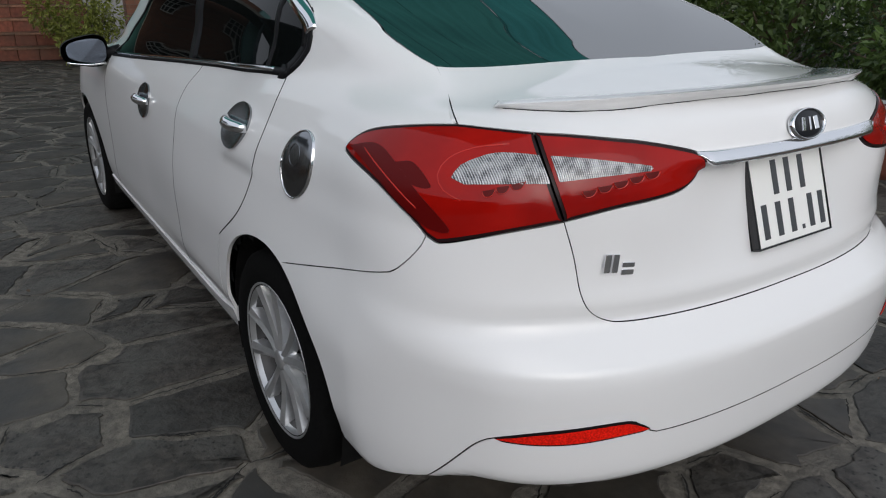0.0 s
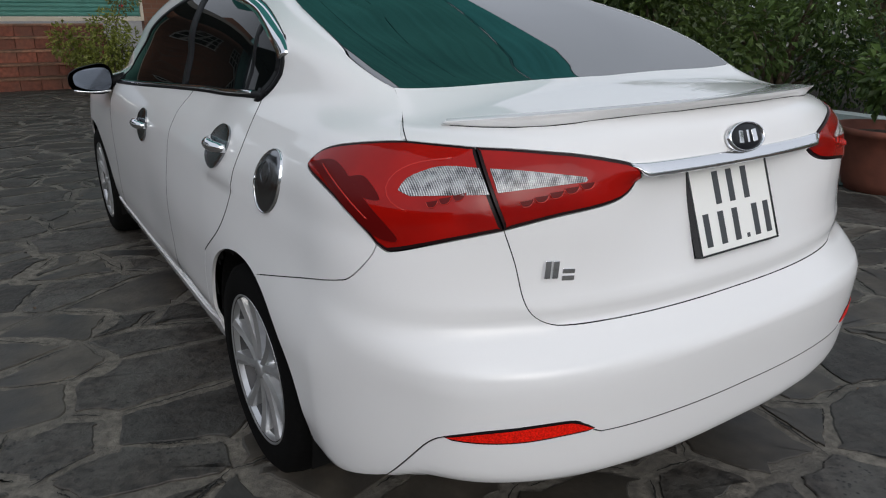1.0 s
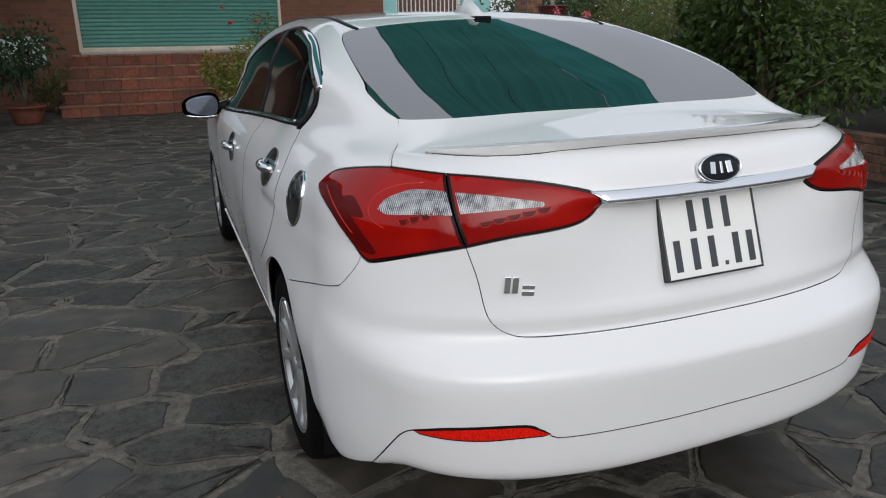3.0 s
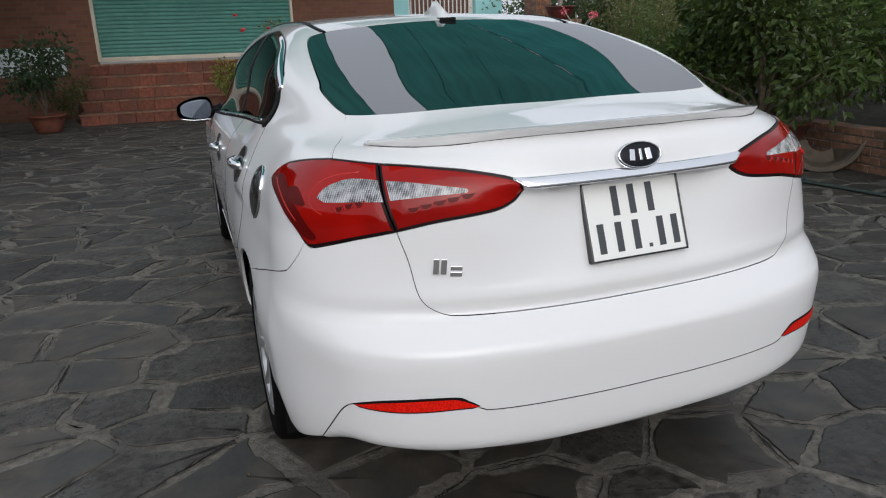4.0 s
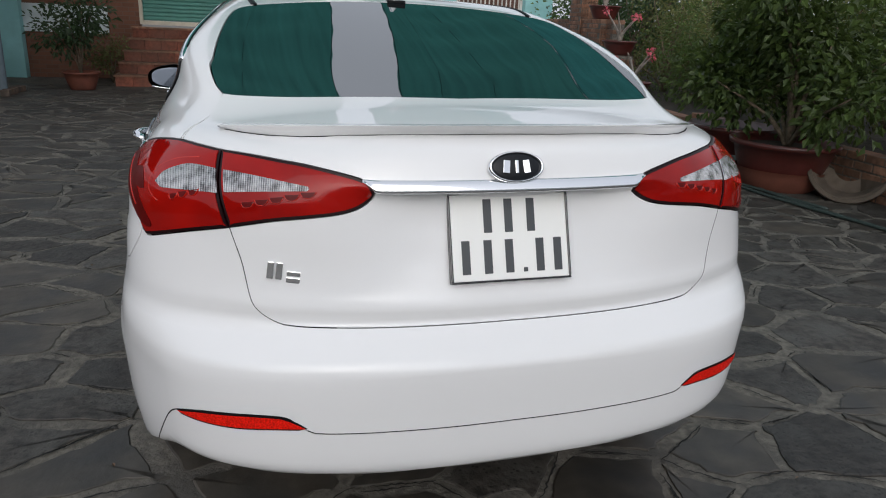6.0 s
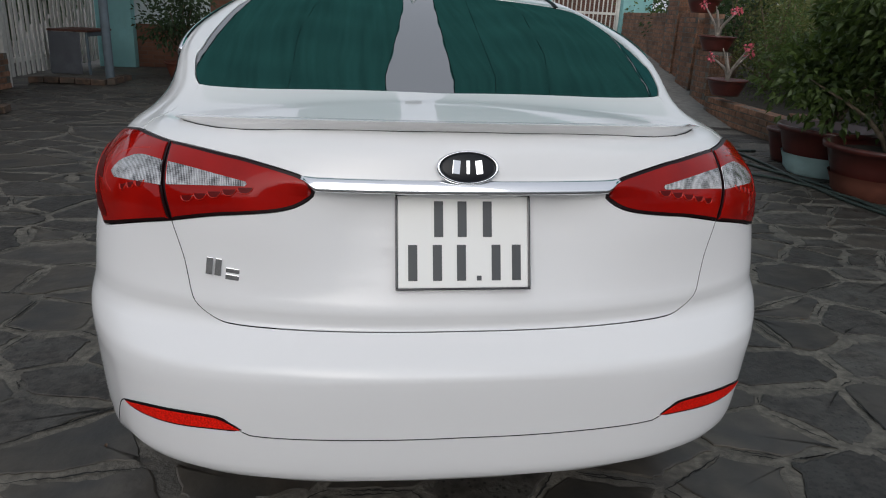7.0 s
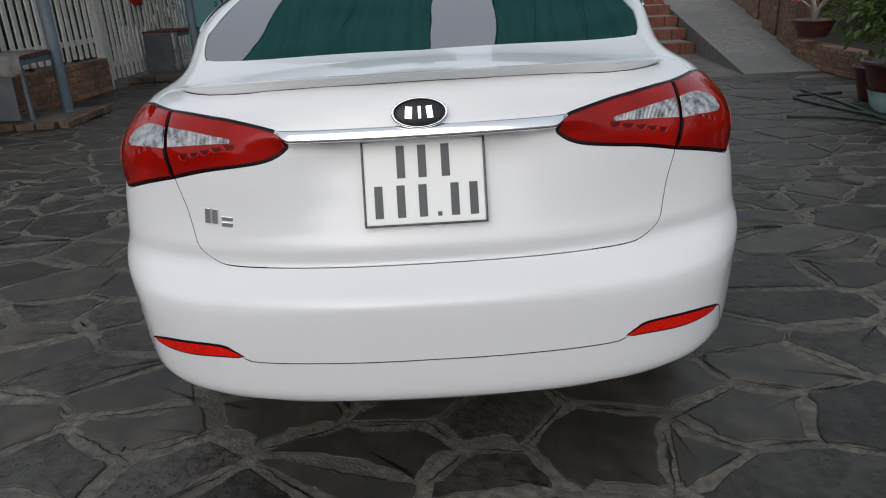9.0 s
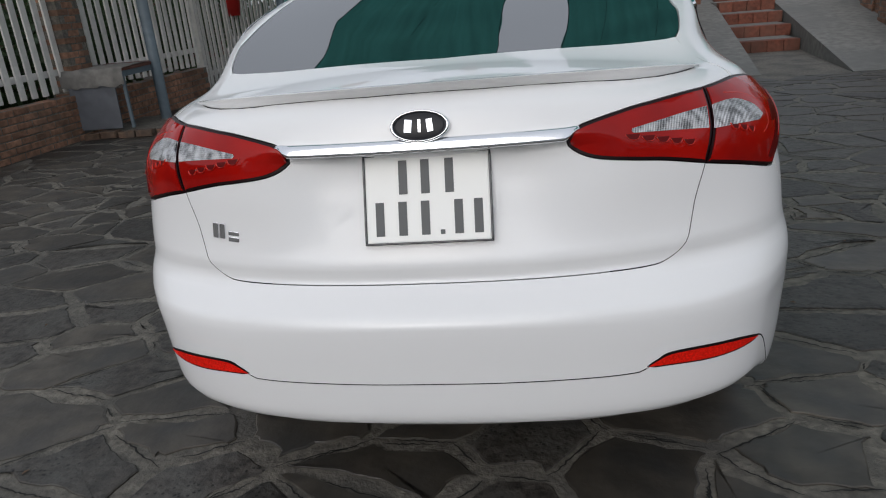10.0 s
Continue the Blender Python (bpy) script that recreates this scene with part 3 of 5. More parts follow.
for s in (1, -1):
    arch_top = np.array([(.888, HUB_Y[0] - ARCH * math.cos(a), HUB_Z + ARCH * math.sin(a)) for a in np.linspace(math.pi + .02, 1.2, 40)])
    door_arch = curve_through([(.868, 1.362, .33), (.88, 1.36, .42), (.889, 1.34, .51), (.892, 1.285, .60)])
    roof_edge = curve_through([(.50, 1.31, 1.36), (.515, 1.45, 1.385), (.50, 1.8, 1.408), (.515, 2.2, 1.405), (.58, 2.6, 1.35), (.66, 2.88, 1.22), (.73, 3.12, 1.1), (.78, 3.3, 1.0)])
    quarter = ring(lid_top, glass_side, roof_edge, curve_through([(.78, 3.3, 1.0), (.84, 2.9, .966)]), window_top, window_back, door_back, door_arch[::-1], arch_top, bumper_seam, lamp_out_tip[::-1])
    panel("side_panel", "L", flip(quarter, s), paint, car, "white rear wing and roof pillars", cell=.02, gap=.0015)
    # side glass and its frame
    panel("side_window", "L", flip(ring(window_foot, window_top, window_back), s), side_glass, car, "dark side windows with black frame", gap=.012, lift=.002, cell=.03, even=True)
    ribbon("window_seal", "L", flip(ring(window_foot, window_top, window_back, window_foot[:1]), s), .022, black_trim, car, "black window rubber", lift=.005)
    visor = window_top[(window_top[:, 1] < 1.75) & (window_top[:, 1] > .96)]
    ribbon("rain_visor", "L", flip(visor - [.0, .012, .02], s), .040, chrome, car, "chrome edged rain visor", lift=.008)
    ribbon("window_frame", "L", flip(np.vstack([window_top[-9:], window_back, window_foot[:3]]) - [0, -.012, 0], s), .040, black_trim, car, "broad black window corner trim", lift=.0045)
    ribbon("waist_trim", "L", flip(window_foot[6:] + [0, 0, .004], s), .012, chrome, car, "thin chrome waist strip", lift=.008)
    pillar = curve_through([(.806, 1.78, 1.05), (.73, 1.86, 1.22), (.635, 1.93, 1.37)])
    ribbon("door_pillar", "L", flip(pillar, s), .085, black_trim, car, "black door pillar", lift=.004)
    ribbon("window_bar", "L", flip(curve_through([(.785, 1.12, 1.085), (.74, 1.13, 1.19), (.69, 1.16, 1.28)]), s), .03, black_trim, car, "black window bar", lift=.004)
    ribbon("roof_trim", "L", flip(roof_edge[:-14], s), .018, black_trim, car, "dark roof gutter strip", lift=.003)
    # doors, wing and sill
    mid_cut = curve_through([(.80, 1.66, 1.057), (.87, 1.72, .9), (.89, 1.78, .65), (.885, 1.82, .42), (.86, 1.84, .30)])
    sill_top = curve_through([(.86, 1.84, .30), (.862, 1.5, .30), (.868, 1.362, .33)])
    panel("rear_door", "L", flip(ring(door_back[::-1], window_foot[window_foot[:, 1] < 1.66], mid_cut, sill_top, door_arch), s), paint, car, "white rear door", cell=.025, gap=.0009)
    nose_cut = curve_through([(.84, 2.9, .966), (.87, 2.95, .86), (.885, 2.97, .6), (.87, 3.05, .42), (.86, 3.08, .30)])
    panel("front_door", "L", flip(ring(mid_cut[::-1], window_foot[window_foot[:, 1] > 1.66], nose_cut, curve_through([(.86, 3.08, .30), (.86, 1.84, .30)])), s), paint, car, "white front door", cell=.025, gap=.0008)
    arch_f = np.array([(.888, HUB_Y[1] - ARCH * math.cos(a), HUB_Z + ARCH * math.sin(a)) for a in np.linspace(-.05, math.pi + .05, 50)])
    wing = ring(nose_cut[::-1], curve_through([(.84, 2.9, .966), (.78, 3.3, 1.0), (.72, 3.7, .96), (.66, 4.05, .88), (.6, 4.3, .78)]), curve_through([(.6, 4.3, .78), (.74, 4.28, .5), (.78, 4.2, .28)]), curve_through([(.78, 4.2, .28), (.87, 4.02, .28)]), arch_f[::-1])
    panel("front_wing", "L", flip(wing, s), paint, car, "white front wing", cell=.03)
    sill = ring(curve_through([(.868, 1.325, .33), (.862, 1.5, .30), (.86, 1.84, .298), (.86, 3.08, .298), (.86, 3.28, .31)]), curve_through([(.86, 3.28, .31), (.84, 3.28, .21)]), curve_through([(.84, 3.28, .21), (.84, 1.32, .21)]), curve_through([(.84, 1.32, .21), (.868, 1.325, .33)]))
    panel("sill", "L", flip(sill, s), paint, car, "white door sill", cell=.03, lift=.006, thick=.03)
    for line, wide in ((door_back, .0036), (mid_cut, .0008), (nose_cut, .0022)):
        ribbon("door_gap", "L", flip(line, s), wide, black_gap, car, "dark gap round the doors", lift=.0008, thick=.004)
    ribbon("lid_channel", "P", flip(lid_top[1:], s), .018, paint, car, "white channel beside the boot lid", lift=-.0022, thick=.006)
    ribbon("lid_gap", "P", flip(lid_side, s), .0017, black_gap, car, "thin dark boot lid gap", lift=.0004, thick=.003)
    ribbon("lid_gap", "P", flip(lid_top, s), .0026, black_gap, car, "thin dark boot lid gap", lift=-.0012, thick=.003)
    # tail lamp: a dark tray with the red, clear and glowing-red lenses on it
    outer = ring(lamp_out_top, lamp_out_tip, lamp_out_low, lamp_split[::-1])
    inner = ring(lamp_in_low, lamp_in_top, lamp_split)
    for line in (outer, inner):
        tray = panel("tail_lamp", "P", flip(line, s), lamp_black, car, "red tail lamp with clear insert", lift=.002, thick=.02, gap=.002, cell=.012)
        panel("red_lens", "P", flip(line, s), red_lens, tray, lift=.0045, thick=.004, gap=.0075, cell=.010, bulge=.003)
    clear_o = ring(curve_through([(.725, .335, .972), (.71, .33, .993), (.685, .312, 1.008), (.66, .295, 1.0165), (.63, .268, 1.018), (.604, .245, 1.016)]), curve_through([(.604, .245, 1.016), (.599, .218, .972)]), curve_through([(.599, .218, .972), (.712, .312, .964)]), curve_through([(.712, .312, .964), (.725, .335, .972)]))
    clear_i = ring(curve_through([(.589, .232, 1.016), (.54, .2, 1.013), (.43, .139, 1.0)]), curve_through([(.43, .139, 1.0), (.427, .138, .995), (.432, .138, .991)]), curve_through([(.432, .138, .991), (.585, .21, .975)]), curve_through([(.585, .21, .975), (.589, .232, 1.016)]))
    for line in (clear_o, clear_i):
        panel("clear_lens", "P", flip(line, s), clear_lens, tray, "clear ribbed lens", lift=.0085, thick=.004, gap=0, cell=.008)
    guide = curve_through([(.64, .285, 1.034), (.69, .325, 1.024), (.725, .35, 1.004), (.742, .355, .975), (.736, .34, .95), (.715, .315, .936)])
    ribbon("light_guide", "P", flip(guide, s), .006, pale_red, tray, "bright red light guide round the clear insert", lift=.0085, thick=.002)
    # dark facets and the row of light cups under the clear insert
    for line in ([(.806, .58, .992), (.80, .50, .965), (.783, .40, .912), (.765, .345, .882), (.742, .315, .884), (.762, .37, .935), (.785, .49, 1.005)],
                 [(.785, .44, .985), (.775, .40, .955), (.757, .355, .955), (.768, .40, .99)]):
        panel("dark_facet", "P", flip(ring(curve_through(line + line[:1], .008)), s), deep_red, tray, lift=.0085, thick=.003, gap=0, cell=.010)
    ribbon("side_facet", "P", flip(curve_through([(.80, .53, .995), (.79, .45, .958), (.772, .375, .915)]), s), .004, pale_red, tray, "pale red edge of a lamp facet", lift=.0105, thick=.002)
    cups = [(.712 - .035 * k, .0345, .9615 + .002 * k) for k in range(3)] + [(.582 - .0355 * k, .035, .9705 + .0036 * k) for k in range(5)]
    for a, w, z in cups:
        u = np.linspace(0, 1, 16)
        line = np.stack([a - w * u, 0 * u + .15 + .12 * (a > .6), z - .012 * (1 - np.abs(2 * u - 1) ** 3)], -1)
        line = laid("P", flat("P", line))
        panel("led_cup", "P", flip(line, s), deep_red, tray, "dark red light cup", lift=.0085, thick=.003, gap=0, cell=.01)
        ribbon("led_rim", "P", flip(line, s), .0018, pale_red, tray, lift=.0112, thick=.0015)
    # reflector
    refl = ring(curve_through([(.742, .161, .487), (.68, .12, .507), (.60, .074, .518), (.53, .045, .521), (.50, .037, .517), (.462, .029, .499)]), curve_through([(.462, .029, .499), (.53, .045, .495), (.62, .083, .488), (.742, .161, .487)]))
    panel("reflector_seat", "P", flip(refl, s), black_trim, car, "black reflector surround", lift=.0015, thick=.008, gap=-.0035, cell=.01)
    panel("rear_reflector", "P", flip(refl, s), reflector_red, car, "red strip reflector", lift=.003, thick=.012, gap=0, cell=.008)
    # door handles and filler flap cover
    for y, z, x in ((1.165, .945, .86), (2.17, .865, .875)):
        u = np.linspace(0, math.tau, 40, endpoint=False)
        cup = np.stack([0 * u + x, y + .086 * np.cos(u) - .02 * np.sin(u), z - .004 + .070 * np.sin(u)], -1)
        tray = panel("handle_cup", "L", flip(cup, s), smoked_chrome, car, "chrome door handle in a chrome cup", lift=.006, cell=.009, bulge=-.005)
        p = laid("L", flat("L", [(x, y - .085, z + .002), (x, y - .05, z + .004), (x, y, z + .006), (x, y + .05, z + .004), (x, y + .1, z)]))
        p = flip(p + np.array([0, .006, .028, .03, .012, .0])[1:][:, None] * [1, 0, 0], s)
        hb = tube(p, [.012, .016, .018, .016, .010], 12, .02)
        part("handle", hb, chrome, tray, "chrome grip", True)
    u = np.linspace(0, math.tau, 48, endpoint=False)
    flap = np.stack([0 * u + .86, .788 + .070 * np.cos(u), .918 + .082 * np.sin(u) - .012 * np.cos(u)], -1)
    cover = panel("filler_cover", "L", flip(flap, s), smoked_chrome, car, "chrome filler flap cover", lift=.004, cell=.008, bulge=.007) if s < 0 else None
    if cover:
        ribbon("cover_rim", "L", flip(np.vstack([flap, flap[:2]]), s), .005, chrome, cover, lift=.007)
        disc = np.stack([0 * u + .86, .79 + .024 * np.cos(u), .938 + .026 * np.sin(u)], -1)
        ribbon("cover_disc", "L", flip(np.vstack([disc, disc[:2]]), s), .005, smoked_chrome, cover, lift=.0125)

# roof, bonnet, glass
glass = ring(glass_foot[::-1] * [-1, 1, 1], flip(glass_side, -1), flip(glass_top, -1), glass_top[::-1], glass_side[::-1], glass_foot)
rear_window = panel("rear_window", "P", glass, dark_glass, car, "dark tinted rear window", gap=.0015, lift=-.0012, cell=.02, even=True)
for s in (1, -1):
    edge = curve_through([(.35, .60, 1.15), (.50, .63, 1.155), (.553, .68, 1.17), (.56, .76, 1.195), (.548, .90, 1.24), (.53, 1.05, 1.28)])
    ribbon("heating_line", "P", flip(edge, s), .0022, heat_line, rear_window, "thin pale heating line", lift=-.0018, thick=.003)
roof = ring(glass_top, flip(glass_top, -1)[::-1], flip(roof_edge[roof_edge[:, 1] < 2.5], -1), curve_through([(-.56, 2.5, 1.37), (0, 2.42, 1.42), (.56, 2.5, 1.37)]), roof_edge[roof_edge[:, 1] < 2.5][::-1])
panel("roof", "L", roof, paint, car, "white roof", cell=.03, gap=.004)
screen = ring(curve_through([(.56, 2.5, 1.37), (0, 2.42, 1.42), (-.56, 2.5, 1.37)]), flip(roof_edge[roof_edge[:, 1] > 2.5], -1), curve_through([(-.78, 3.3, 1.0), (0, 3.5, 1.05), (.78, 3.3, 1.0)]), roof_edge[roof_edge[:, 1] > 2.5][::-1])
panel("windscreen", "L", screen, dark_glass, car, "tinted windscreen", cell=.04, gap=.006)
bonnet = ring(curve_through([(.78, 3.3, 1.0), (0, 3.5, 1.05), (-.78, 3.3, 1.0)]), curve_through([(-.78, 3.3, 1.0), (-.72, 3.7, .96), (-.66, 4.05, .88), (-.6, 4.3, .78)]), curve_through([(-.6, 4.3, .78), (0, 4.4, .76), (.6, 4.3, .78)]), curve_through([(.6, 4.3, .78), (.66, 4.05, .88), (.72, 3.7, .96), (.78, 3.3, 1.0)]))
panel("bonnet", "L", bonnet, paint, car, "white bonnet", cell=.04)
panel("nose", "L", ring(curve_through([(.6, 4.3, .78), (0, 4.4, .76), (-.6, 4.3, .78)]), curve_through([(-.6, 4.3, .78), (-.74, 4.28, .5), (-.78, 4.2, .28)]), curve_through([(-.78, 4.2, .28), (0, 4.44, .25), (.78, 4.2, .28)]), curve_through([(.78, 4.2, .28), (.74, 4.28, .5), (.6, 4.3, .78)])), paint, car, "white front bumper", cell=.05)


# boot spoiler: a raised lip bonded across the lid, its ends running out on the lid
def lip():
    xs = np.linspace(-.615, .615, 101)
    ax = np.abs(xs)
    k, end = (xs / .625) ** 2, ease(ax, .48, .615)
    foot_y = np.interp(ax, (0, .13, .36, .40, .45, .51, .56, .60, .615), (.15, .152, .193, .203, .228, .265, .312, .36, .378))
    foot_z = np.interp(ax, (0, .13, .36, .40, .45, .51, .56, .60, .615), (1.111, 1.110, 1.103, 1.099, 1.092, 1.089, 1.088, 1.089, 1.09))
    foot = laid("P", flat("P", np.stack([xs, foot_y, foot_z], -1)))
    foot = foot - normal_of(foot) * .003
    top = np.stack([xs, .112 + .19 * k + .055 * end, 1.131 - .026 * k - .008 * end], -1)
    ahead = top[:, 1] + .13 - .07 * end
    front = laid("L", flat("L", np.stack([xs, ahead, 1.12 + 0 * xs], -1)))
    front = front - normal_of(front) * .002
    bm, rows = bmesh.new(), []
    for f, t, w in zip(front, top, foot):
        ridge = t + (f - t) * .36 + np.array([0, 0, .0035])
        crown = t + (f - t) * .10 + np.array([0, 0, .001])
        sec = [f, ridge, crown, t, t + (w - t) * .08 + np.array([0, -.0015, -.001]), t + (w - t) * .5, w + np.array([0, -.002, .002]), w]
        rows.append([bm.verts.new(v) for v in sec])
    for a, b in zip(rows, rows[1:]):
        for i in range(len(a) - 1):
            bm.faces.new((a[i], a[i + 1], b[i + 1], b[i]))
        bm.faces.new((a[-1], a[0], b[0], b[-1]))
    bm.faces.new(rows[0])
    bm.faces.new(rows[-1])
    for e in bm.edges:
        e.smooth = True
    for r0, r1 in zip(rows, rows[1:]):
        e = bm.edges.get((r0[3], r1[3]))
        e.smooth = False
    return bm


part("boot_spoiler", lip(), paint, car, "white boot lip spoiler", True)
seam_x = np.linspace(-.60, .60, 80)
seam = np.stack([seam_x, np.interp(np.abs(seam_x), (0, .13, .36, .40, .45, .51, .56, .60), (.15, .152, .193, .203, .228, .265, .312, .36)), np.interp(np.abs(seam_x), (0, .13, .36, .40, .45, .51, .56, .60), (1.111, 1.110, 1.103, 1.099, 1.092, 1.089, 1.088, 1.089))], -1)
ribbon("spoiler_seam", "P", seam - [0, 0, .001], .0022, black_gap, car, "thin dark joint under the spoiler", lift=.0008, thick=.002)


# chrome bar over the plate: rounded section, tapered ends
def chrome_strip():
    bm, rows = bmesh.new(), []
    for x in np.linspace(-.331, .331, 81):
        out_end = float(ease(abs(x), .294, .331))
        hi, lo = 1.0215, .9945 + .020 * out_end
        p = laid("P", flat("P", [(x, .10, hi), (x, .10, (hi + lo) / 2), (x, .10, lo)]))
        base, away = p[1], normal_of(p[1:2])[0] * [1, 1, 0]
        away = away / np.linalg.norm(away)
        deep = .016 * (1 - .55 * out_end)
        sec = [(hi, -.012), (hi, .002), (hi - .0015, deep * .3), (hi - (hi - lo) * .3, deep * .6), (hi - (hi - lo) * .62, deep * .88), (lo + .0045, deep), (lo + .001, deep * .9), (lo, deep * .55), (lo, -.012)]
        rows.append([bm.verts.new((base[0] + away[0] * d, base[1] + away[1] * d, z)) for z, d in sec])
    for a, b in zip(rows, rows[1:]):
        for i in range(len(a) - 1):
            bm.faces.new((a[i], a[i + 1], b[i + 1], b[i]))
    bm.faces.new(rows[0])
    bm.faces.new(rows[-1])
    return bm


part("chrome_bar", chrome_strip(), chrome, car, "chrome strip above the number plate", True)


def placed(way, p):
    """Place and turn on the body at p: x along the car's width, z outwards."""
    q = laid(way, flat(way, [p]))
    n = Vector(normal_of(q)[0])
    x = Vector((1, 0, 0)) - n * n.x
    x.normalize()
    y = n.cross(x)
    m = Matrix((x, y, n)).transposed().to_4x4()
    m.translation = Vector(q[0])
    return m


# oval emblem, its marks as plain bars
m = placed("P", (0, .08, 1.049))
emblem = part("emblem", turned([(.0, .012), (.05, .0115), (.056, .010), (.0565, .004)], 48, m @ Matrix.Diagonal((1, .53, 1, 1))), emblem_black, car, "black oval emblem with chrome rim and bars", True)
part("rim", turned([(.056, .004), (.0565, .013), (.060, .0145), (.0635, .011), (.064, .002)], 48, m @ Matrix.Diagonal((1, .53, 1, 1))), chrome, emblem, "chrome rim", True)
for x, w, lean in ((-.026, .016, .3), (.0, .007, 0), (.024, .014, -.3)):
    part("bar", box((-w / 2, -.014, .0105), (w / 2, .014, .0145), .001), chrome, emblem).matrix_local = m @ Matrix.Translation((x, 0, 0)) @ Matrix.Shear("XY", 4, (lean, 0))
# model badge as two plain chrome shapes
m = placed("P", (-.488, .137, .821)) @ Matrix.Scale(1.15, 4)
badge = thing("model_badge")
badge.parent = car
tagged(badge, "two small chrome badge shapes")
for x0, x1, y0, y1 in ((-.028, -.016, -.014, .018), (-.012, .0, -.014, .018), (.008, .034, -.018, -.008), (.008, .034, -.005, .004)):
    part("badge_shape", box((x0, y0, 0), (x1, y1, .004), .001), chrome, badge).matrix_local = m @ Matrix.Shear("XY", 4, (.3, 0))

# number plate in its frame; its characters are plain bars
low, high = Vector((0, .064, .797)), Vector((0, .131, .977))
up = (high - low).normalized()
out = Vector((1, 0, 0)).cross(up)
pm = Matrix((Vector((1, 0, 0)), up, out)).transposed().to_4x4()
pm.translation = (low + high) / 2 + out * .008
plate = part("number_plate", box((-.137, -.096, -.003), (.137, .096, .002), .004), plate_white, car, "white number plate with plain dark bars")
plate.matrix_local = pm
fr = bmesh.new()
for lo, hi in (((-.1415, -.0995, -.014), (.1415, -.0945, .004)), ((-.1415, .0945, -.014), (.1415, .0995, .004)), ((-.1415, -.0945, -.014), (-.1365, .0945, .004)), ((.1365, -.0945, -.014), (.1415, .0945, .004))):
    add_box(fr, lo, hi, .002)
part("plate_frame", fr, plate_edge, plate, "thin dark plate frame")
part("plate_back", box((-.14, -.098, -.03), (.14, .098, -.004)), black_trim, plate)
for row, xs in ((.047, (-.052, -.003, .05)), (-.043, (-.106, -.055, -.005, .068, .111))):
    for x in xs:
        part("plate_bar", box((x - .0095, row - .037, .002), (x + .0095, row + .037, .0035), .0006), plate_ink, plate)
part("plate_bar", box((.027, -.08, .002), (.037, -.07, .0035), .0006), plate_ink, plate)

# roof aerial
fin = bmesh.new()
rows = []
for y, z, w in ((1.36, .004, .03), (1.40, .035, .022), (1.46, .055, .014), (1.52, .05, .012), (1.58, .01, .02)):
    rows.append([fin.verts.new((x, y, float(roof_z(y)) + h)) for x, h in ((-w, -.01), (-w * .7, z * .6), (0, z), (w * .7, z * .6), (w, -.01))])
for a, b in zip(rows, rows[1:]):
    for i in range(4):
        fin.faces.new((a[i], a[i + 1], b[i + 1], b[i]))
fin.faces.new(rows[0])
fin.faces.new(rows[-1])
part("roof_aerial", fin, paint, car, "white shark fin aerial", True)
part("aerial_foot", box((-.034, 1.345, 1.388), (.034, 1.40, 1.40), .004), black_trim, car, "black aerial foot")


# wheels
def wheel():
    hub = thing("wheel")
    hub.parent = car
    tagged(hub, "black tyre on a silver ten-spoke alloy rim")
    part("tyre", turned([(.213, -.10), (.24, -.105), (.285, -.105), (.306, -.09), (.315, -.05), (.316, 0), (.315, .05), (.306, .09), (.285, .105), (.24, .105), (.213, .098)], 56), rubber, hub, "", True)
    # barrel coloured darker than the spokes to stand for shade in the gaps
    rim = part("rim", turned([(.213, -.09), (.205, -.06), (.19, .0), (.195, .06), (.207, .085), (.217, .099), (.221, .102), (.221, .095)], 56), barrel_shade, hub, "alloy rim barrel, coloured dark for shade", True)
    part("brake_disc", turned([(.0, -.02), (.15, -.02), (.15, -.035), (.0, -.035)], 32), black_trim, rim)
    part("rim_lip", turned([(.205, .082), (.214, .097), (.219, .1025), (.2225, .101), (.2225, .094)], 56), alloy, rim, "bright rim lip", True)
    for i in range(5):
        a = math.tau * i / 5 + .3
        for da in (-.29, .29):
            bm = bmesh.new()
            sec = []
            for r, w, h, off in ((.03, .015, .088, 1), (.08, .0155, .085, 1), (.14, .017, .088, 1.0), (.211, .025, .097, .98)):
                g = da * off
                c = Vector((r * math.cos(a + g), r * math.sin(a + g), 0))
                t = Vector((-math.sin(a + g), math.cos(a + g), 0))
                sec.append([bm.verts.new(c + t * w * k + Vector((0, 0, h + dz))) for k, dz in ((-1, -.03), (-.8, -.003), (0, .005), (.8, -.003), (1, -.03))])
            for p, q in zip(sec, sec[1:]):
                for j in range(4):
                    bm.faces.new((p[j], p[j + 1], q[j + 1], q[j]))
            part("spoke", bm, alloy, rim)
    part("hub_cap", turned([(.0, .098), (.022, .097), (.028, .092), (.034, .08), (.055, .078), (.06, .06)], 28), alloy, rim, "", True)
    return hub


w0 = wheel()
for y in HUB_Y:
    for s in (-1, 1):
        m = Matrix.Translation((s * .775, y, .316 - s * .008)) @ pose(0, 0, 0, 0, 90 * s, 0) @ pose(0, 0, 0, 0, 0, 40 * (y > 2))
        if y == HUB_Y[0] and s == -1:
            w0.matrix_local = m
        else:
            copy_thing(w0, m)
# wheel wells and mud flaps
for y in HUB_Y:
    for s in (-1, 1):
        bm = bmesh.new()
        rows = [[bm.verts.new((s * x, y - (ARCH + .01) * math.cos(a), HUB_Z + (ARCH + .01) * math.sin(a))) for x in (.45, .86)] for a in np.linspace(-.35, math.pi + .35, 30)]
        for a, b in zip(rows, rows[1:]):
            bm.faces.new((a[0], a[1], b[1], b[0]))
        bm.faces.new([r[0] for r in rows])
        part("wheel_well", bm, black_gap, car, "black wheel well")
for s in (-1, 1):
    part("mud_flap", box((min(s * .70, s * .82), .545, .25), (max(s * .70, s * .82), .56, .42), .004), black_gap, car, "black rubber mud flap")

